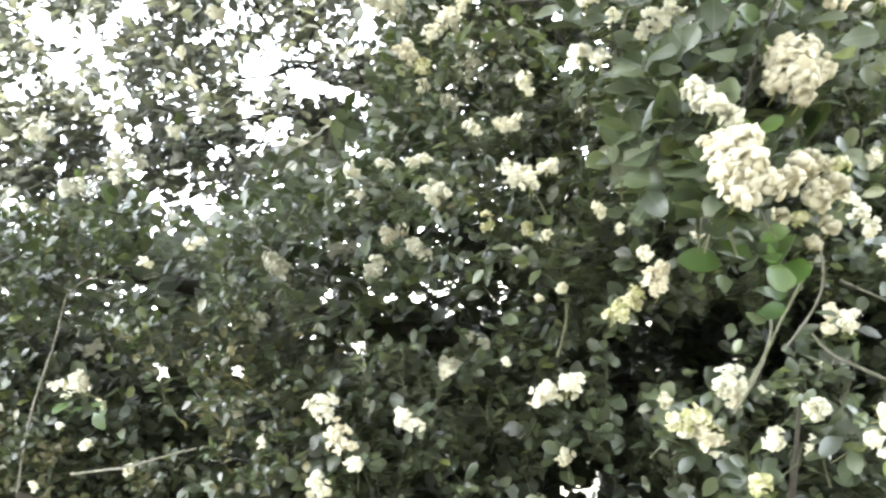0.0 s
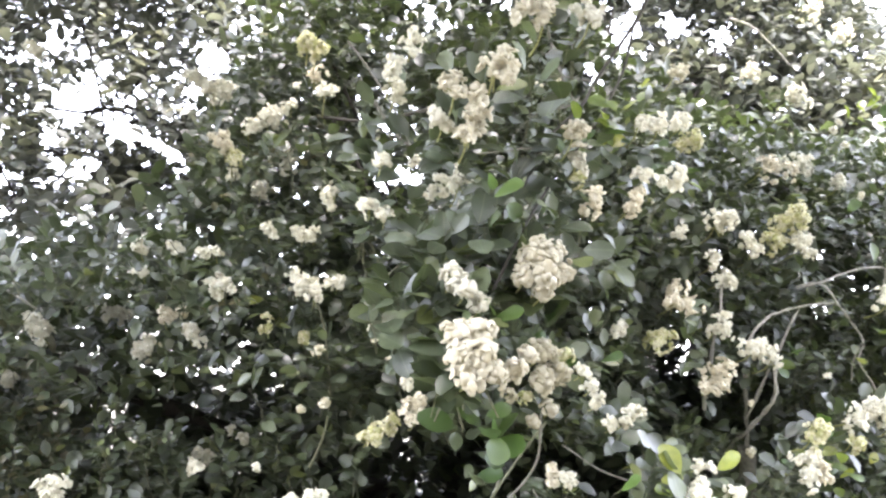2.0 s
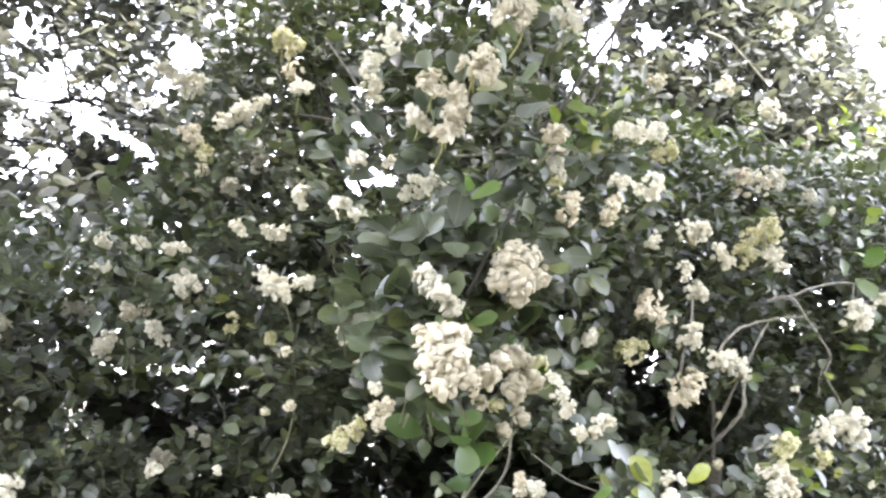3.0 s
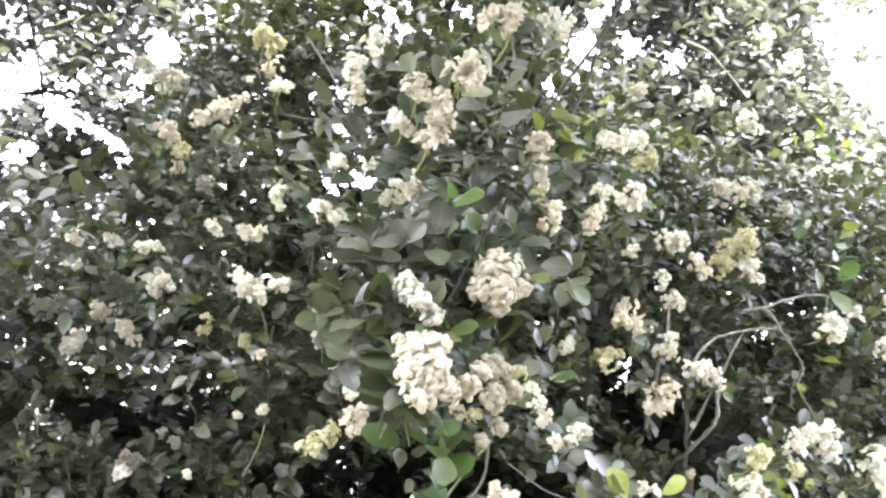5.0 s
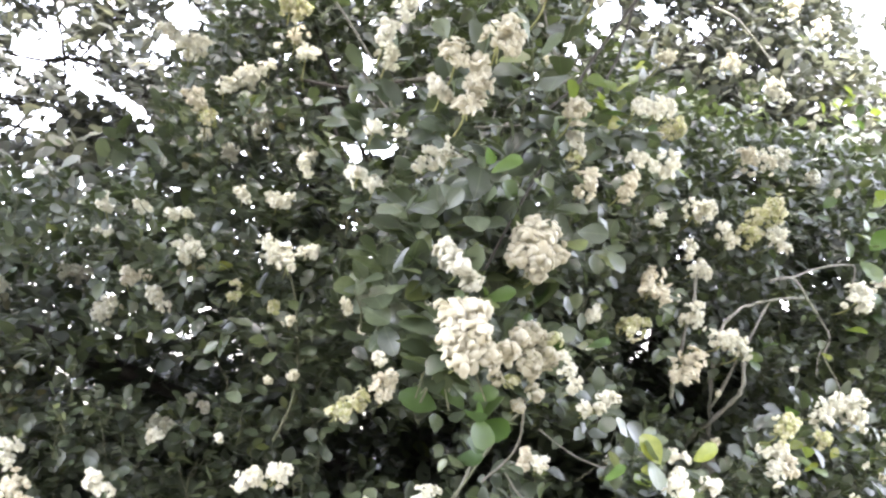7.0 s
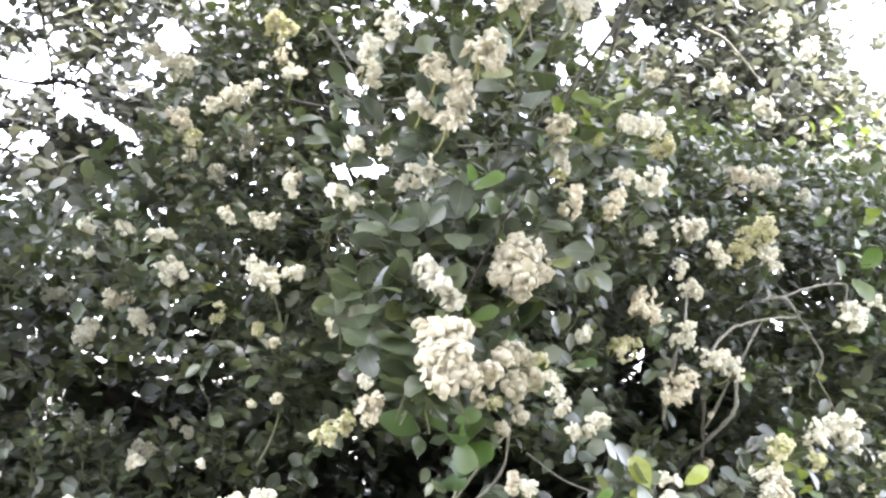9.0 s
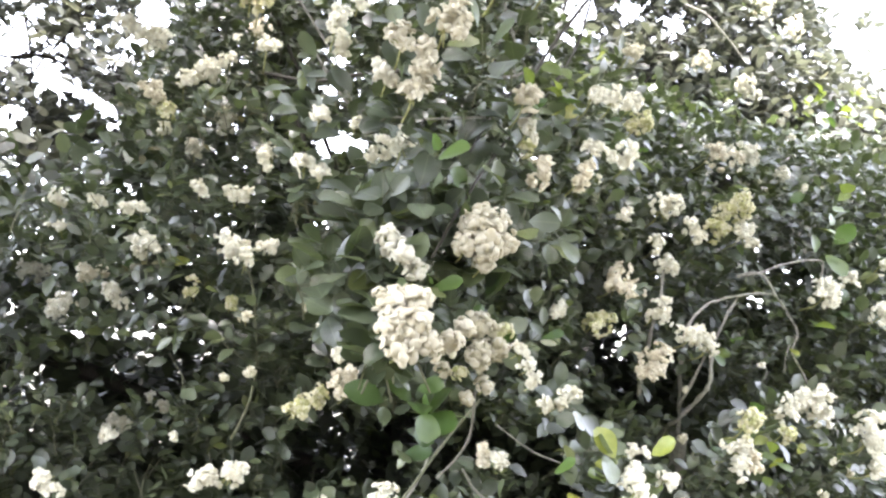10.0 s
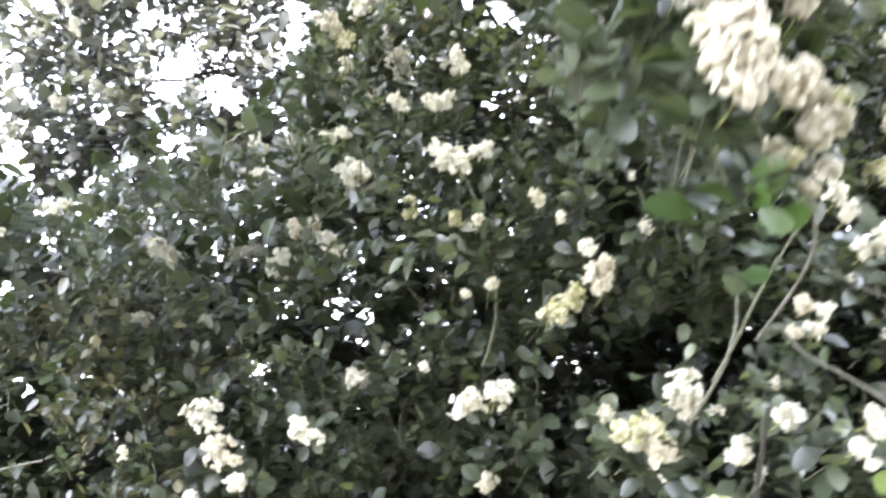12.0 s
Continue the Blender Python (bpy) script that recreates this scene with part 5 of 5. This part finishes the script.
def place_leaves(leaves, owner_of, shapes, mat, name, label, single=None):
    at, way, up, size = leaves.arrays()
    ok = kept(at + way * size[:, None] * 0.55, size)
    at, way, up, size = at[ok], way[ok], up[ok], size[ok]
    own = owner_of(at)
    if single is not None:
        meshes, limit = single
        order = np.argsort(at[:, 1])[:limit]
        x, y, z = leaf_basis(way, up)
        for i in order:
            p = part("leaf", meshes[int(i) % len(meshes)], shrub if own[i] else tree)
            s = float(size[i])
            p.matrix_basis = Matrix.Translation(at[i]) @ (Matrix((x[i], y[i], z[i])).transposed() * s).to_4x4()
        rest = np.ones(len(at), bool)
        rest[order] = False
        at, way, up, size, own = at[rest], way[rest], up[rest], size[rest], own[rest]
    for flag, owner in ((False, tree), (True, shrub)):
        k = own == flag
        if k.any():
            tagged(part(name, joined_leaves(name, at[k], way[k], up[k], size[k], shapes, mat), owner, label), kind="stuff")


def right_side(at):
    return (at[:, 0] > 1.02) & (at[:, 2] < 2.6)


single_mature = [quick_mesh("leaf", v, f, leaf_single) for v, f in FULL]
single_young = [quick_mesh("leaf", v, f, young_single) for v, f in FULL]
place_leaves(front, right_side, FULL, leaf_joined, "foliage", "rounded dark green leaves", (single_mature, 300))
place_leaves(young, right_side, FULL, young_joined, "young_foliage", "yellow-green young leaves", (single_young, 120))
place_leaves(fresh, right_side, FULL, fresh_joined, "young_foliage", "fresh green leaves")
place_leaves(outer, right_side, BARE, leaf_joined, "foliage", "rounded dark green leaves")
place_leaves(inner_low, right_side, PLAIN, leaf_joined, "inner_foliage", "shaded leaves inside the crown")
place_leaves(shade_crown, right_side, PLAIN, leaf_joined, "crown", "leaves added above the view to shade the crown below")
place_leaves(dry, right_side, BARE, dry_joined, "dry_foliage", "olive-brown ageing leaves")
place_leaves(inner, right_side, PLAIN, leaf_joined, "inner_foliage", "shaded leaves inside the crown")
for group, name in ((front, "twig_growth"), (outer, "twig_growth"), (shade_crown, "twig_growth")):
    tagged(part(name, joined_twigs(name, clear_twigs(group.twigs), twig_green, 0.0011), tree, "thin green-brown twigs"), kind="stuff")

# ---- trees behind ----


def bare_bough(points, k):
    """A thin crooked bough with forking twigs, k its seed: corners and faces."""
    g = np.random.default_rng(k)
    v, f, base = [], [], 0

    def grow(pts, r0, r1):
        nonlocal base
        a, b = tube(pts, r0, r1, 5, 0.1)
        v.append(a)
        f.append(b + base)
        base += len(a)

    pts = [np.array(p, float) for p in points]
    grow(pts, 0.008, 0.003)
    for i in range(len(pts) - 1):
        for _ in range(2):
            p = pts[i] + (pts[i + 1] - pts[i]) * g.uniform(0, 1)
            d = unit(pts[i + 1] - pts[i] + g.normal(0, 0.16, 3) * (1, 0.5, 1))
            e = p + d * g.uniform(0.16, 0.34)
            m = (p + e) / 2 + g.normal(0, 0.025, 3)
            grow([p, m, e], 0.0045, 0.002)
            for _ in range(2):
                q = m + (e - m) * g.uniform(0, 1)
                grow([q, q + unit(d + g.normal(0, 0.6, 3)) * g.uniform(0.05, 0.13)], 0.0022, 0.0013)
    return np.concatenate(v), np.concatenate(f)


def back_tree(at, label, trunk, limbs, boughs, form, x0, x1, z0, z1, y0, y1, layers, size, thin):
    ob = thing("background_tree", at, label, "tree", "trees behind")
    stem("trunk", trunk, 0.12, 0.05, bark_dark, ob, "", 10)
    for pts, a, b in limbs:
        stem("limb", pts, a, b, bark_dark, ob, "", 7)
    for pts, k in boughs:
        v, f = bare_bough(pts, k)
        part("bough", quick_mesh("bough", v, f, bark_dark), ob)
    lv = Leaves()
    fill(lv, x0, x1, z0, 2.9, lambda p: rng.uniform(y0, y1, len(p)), 10.0, size * 1.2, -1.2, form)
    fill(lv, x0, x1, 2.6, z1, lambda p: rng.uniform(y0, y1, len(p)), layers, size, thin, form)
    a, w, u, s = lv.arrays()
    ok = kept(a + w * s[:, None] * 0.55, s)
    tagged(part("crown", joined_leaves("crown", a[ok], w[ok], u[ok], s[ok], PLAIN, leaf_behind), ob, "open crown of small olive leaves, paled and greyed for haze"), kind="stuff")
    tagged(part("twig_growth", joined_twigs("twig_growth", clear_twigs(lv.twigs)[::4], bark_dark, 0.002), ob), kind="stuff")
    return ob


TALL_BOUGHS = [
    ([(-0.30, 4.05, 3.4), (-0.49, 4.0, 3.05), (-0.59, 4.0, 2.88), (-0.68, 4.0, 2.6)], 1),
    ([(-0.02, 3.9, 2.6), (-0.18, 3.9, 2.82), (-0.32, 3.9, 3.0), (-0.5, 3.9, 3.25)], 2),
    ([(-0.2, 4.0, 2.82), (-0.36, 4.0, 2.92), (-0.5, 4.0, 2.95), (-0.75, 4.0, 3.05)], 3),
    ([(-0.3, 4.0, 2.5), (-0.5, 4.0, 2.62), (-0.65, 4.0, 2.72), (-0.95, 4.0, 2.76)], 4),
    ([(-0.9, 4.0, 2.4), (-1.15, 4.0, 2.8), (-1.5, 4.0, 3.1), (-1.8, 4.0, 3.5)], 5),
    ([(-0.869, 3.95, 2.925), (-0.638, 3.95, 2.917), (-0.554, 3.95, 3.008), (-0.455, 3.95, 3.193), (-0.381, 3.95, 3.407)], 11),
]
TALL_BOUGHS += [
    ([(-0.841, 3.95, 2.713), (-0.705, 3.95, 2.713), (-0.539, 3.95, 2.69), (-0.397, 3.95, 2.7)], 12),
    ([(-0.684, 3.95, 2.917), (-0.499, 3.95, 2.954), (-0.302, 3.95, 2.94), (-0.139, 3.95, 2.828)], 13),
    ([(-0.873, 3.95, 2.985), (-0.892, 3.95, 2.69), (-0.913, 3.95, 2.507), (-0.906, 3.95, 2.273)], 14),
    ([(-0.732, 3.95, 3.372), (-0.611, 3.95, 2.975), (-0.587, 3.95, 2.712), (-0.577, 3.95, 2.341)], 15),
    ([(-0.871, 3.95, 2.681), (-0.644, 3.95, 2.706), (-0.481, 3.95, 2.663), (-0.269, 3.95, 2.567)], 16),
    ([(-0.643, 3.95, 2.936), (-0.489, 3.95, 2.929), (-0.375, 3.95, 2.826), (-0.213, 3.95, 2.775)], 17),
]
back_tree((0.8, 4.5, 0), "tall dark tree behind with thin bare limbs against the sky",
          [(0.8, 4.5, -0.05), (0.82, 4.5, 1.2), (0.75, 4.4, 2.2), (0.6, 4.3, 3.2), (0.5, 4.3, 4.4)],
          [([(0.7, 4.4, 2.5), (0.3, 4.3, 3.2), (-0.3, 4.2, 3.7), (-1.0, 4.1, 4.2)], 0.03, 0.012),
           ([(0.8, 4.5, 0.8), (-0.2, 4.6, 1.0), (-1.4, 4.4, 1.6), (-2.1, 4.2, 2.6)], 0.035, 0.012)],
          TALL_BOUGHS,
          (-0.6, 2.4, 2.5, 2.5, 4.2), -3.1, 1.8, 0.4, 4.9, 3.5, 4.9, 15.0, 0.072, -0.95)
back_tree((2.5, 3.9, 0), "leafy tree behind with its rounded outline against white sky",
          [(2.5, 3.9, -0.05), (2.5, 3.8, 1.2), (2.45, 3.75, 1.8), (2.42, 3.7, 2.3)],
          [([(2.4, 3.7, 2.2), (2.0, 3.5, 2.8), (1.7, 3.4, 3.3), (1.5, 3.4, 3.9)], 0.04, 0.015),
           ([(2.45, 3.7, 1.8), (2.9, 3.5, 2.3), (3.2, 3.4, 2.7)], 0.04, 0.015)],
          [([(2.1, 3.2, 3.0), (2.3, 3.2, 3.4), (2.45, 3.2, 3.8)], 6), ([(1.6, 3.2, 3.0), (1.7, 3.2, 3.4), (1.75, 3.2, 3.9)], 7)],
          (2.9, 2.3, 2.1, 2.4, 3.6), 1.0, 4.9, 0.4, 4.7, 3.0, 4.3, 21.0, 0.072, -1.0)
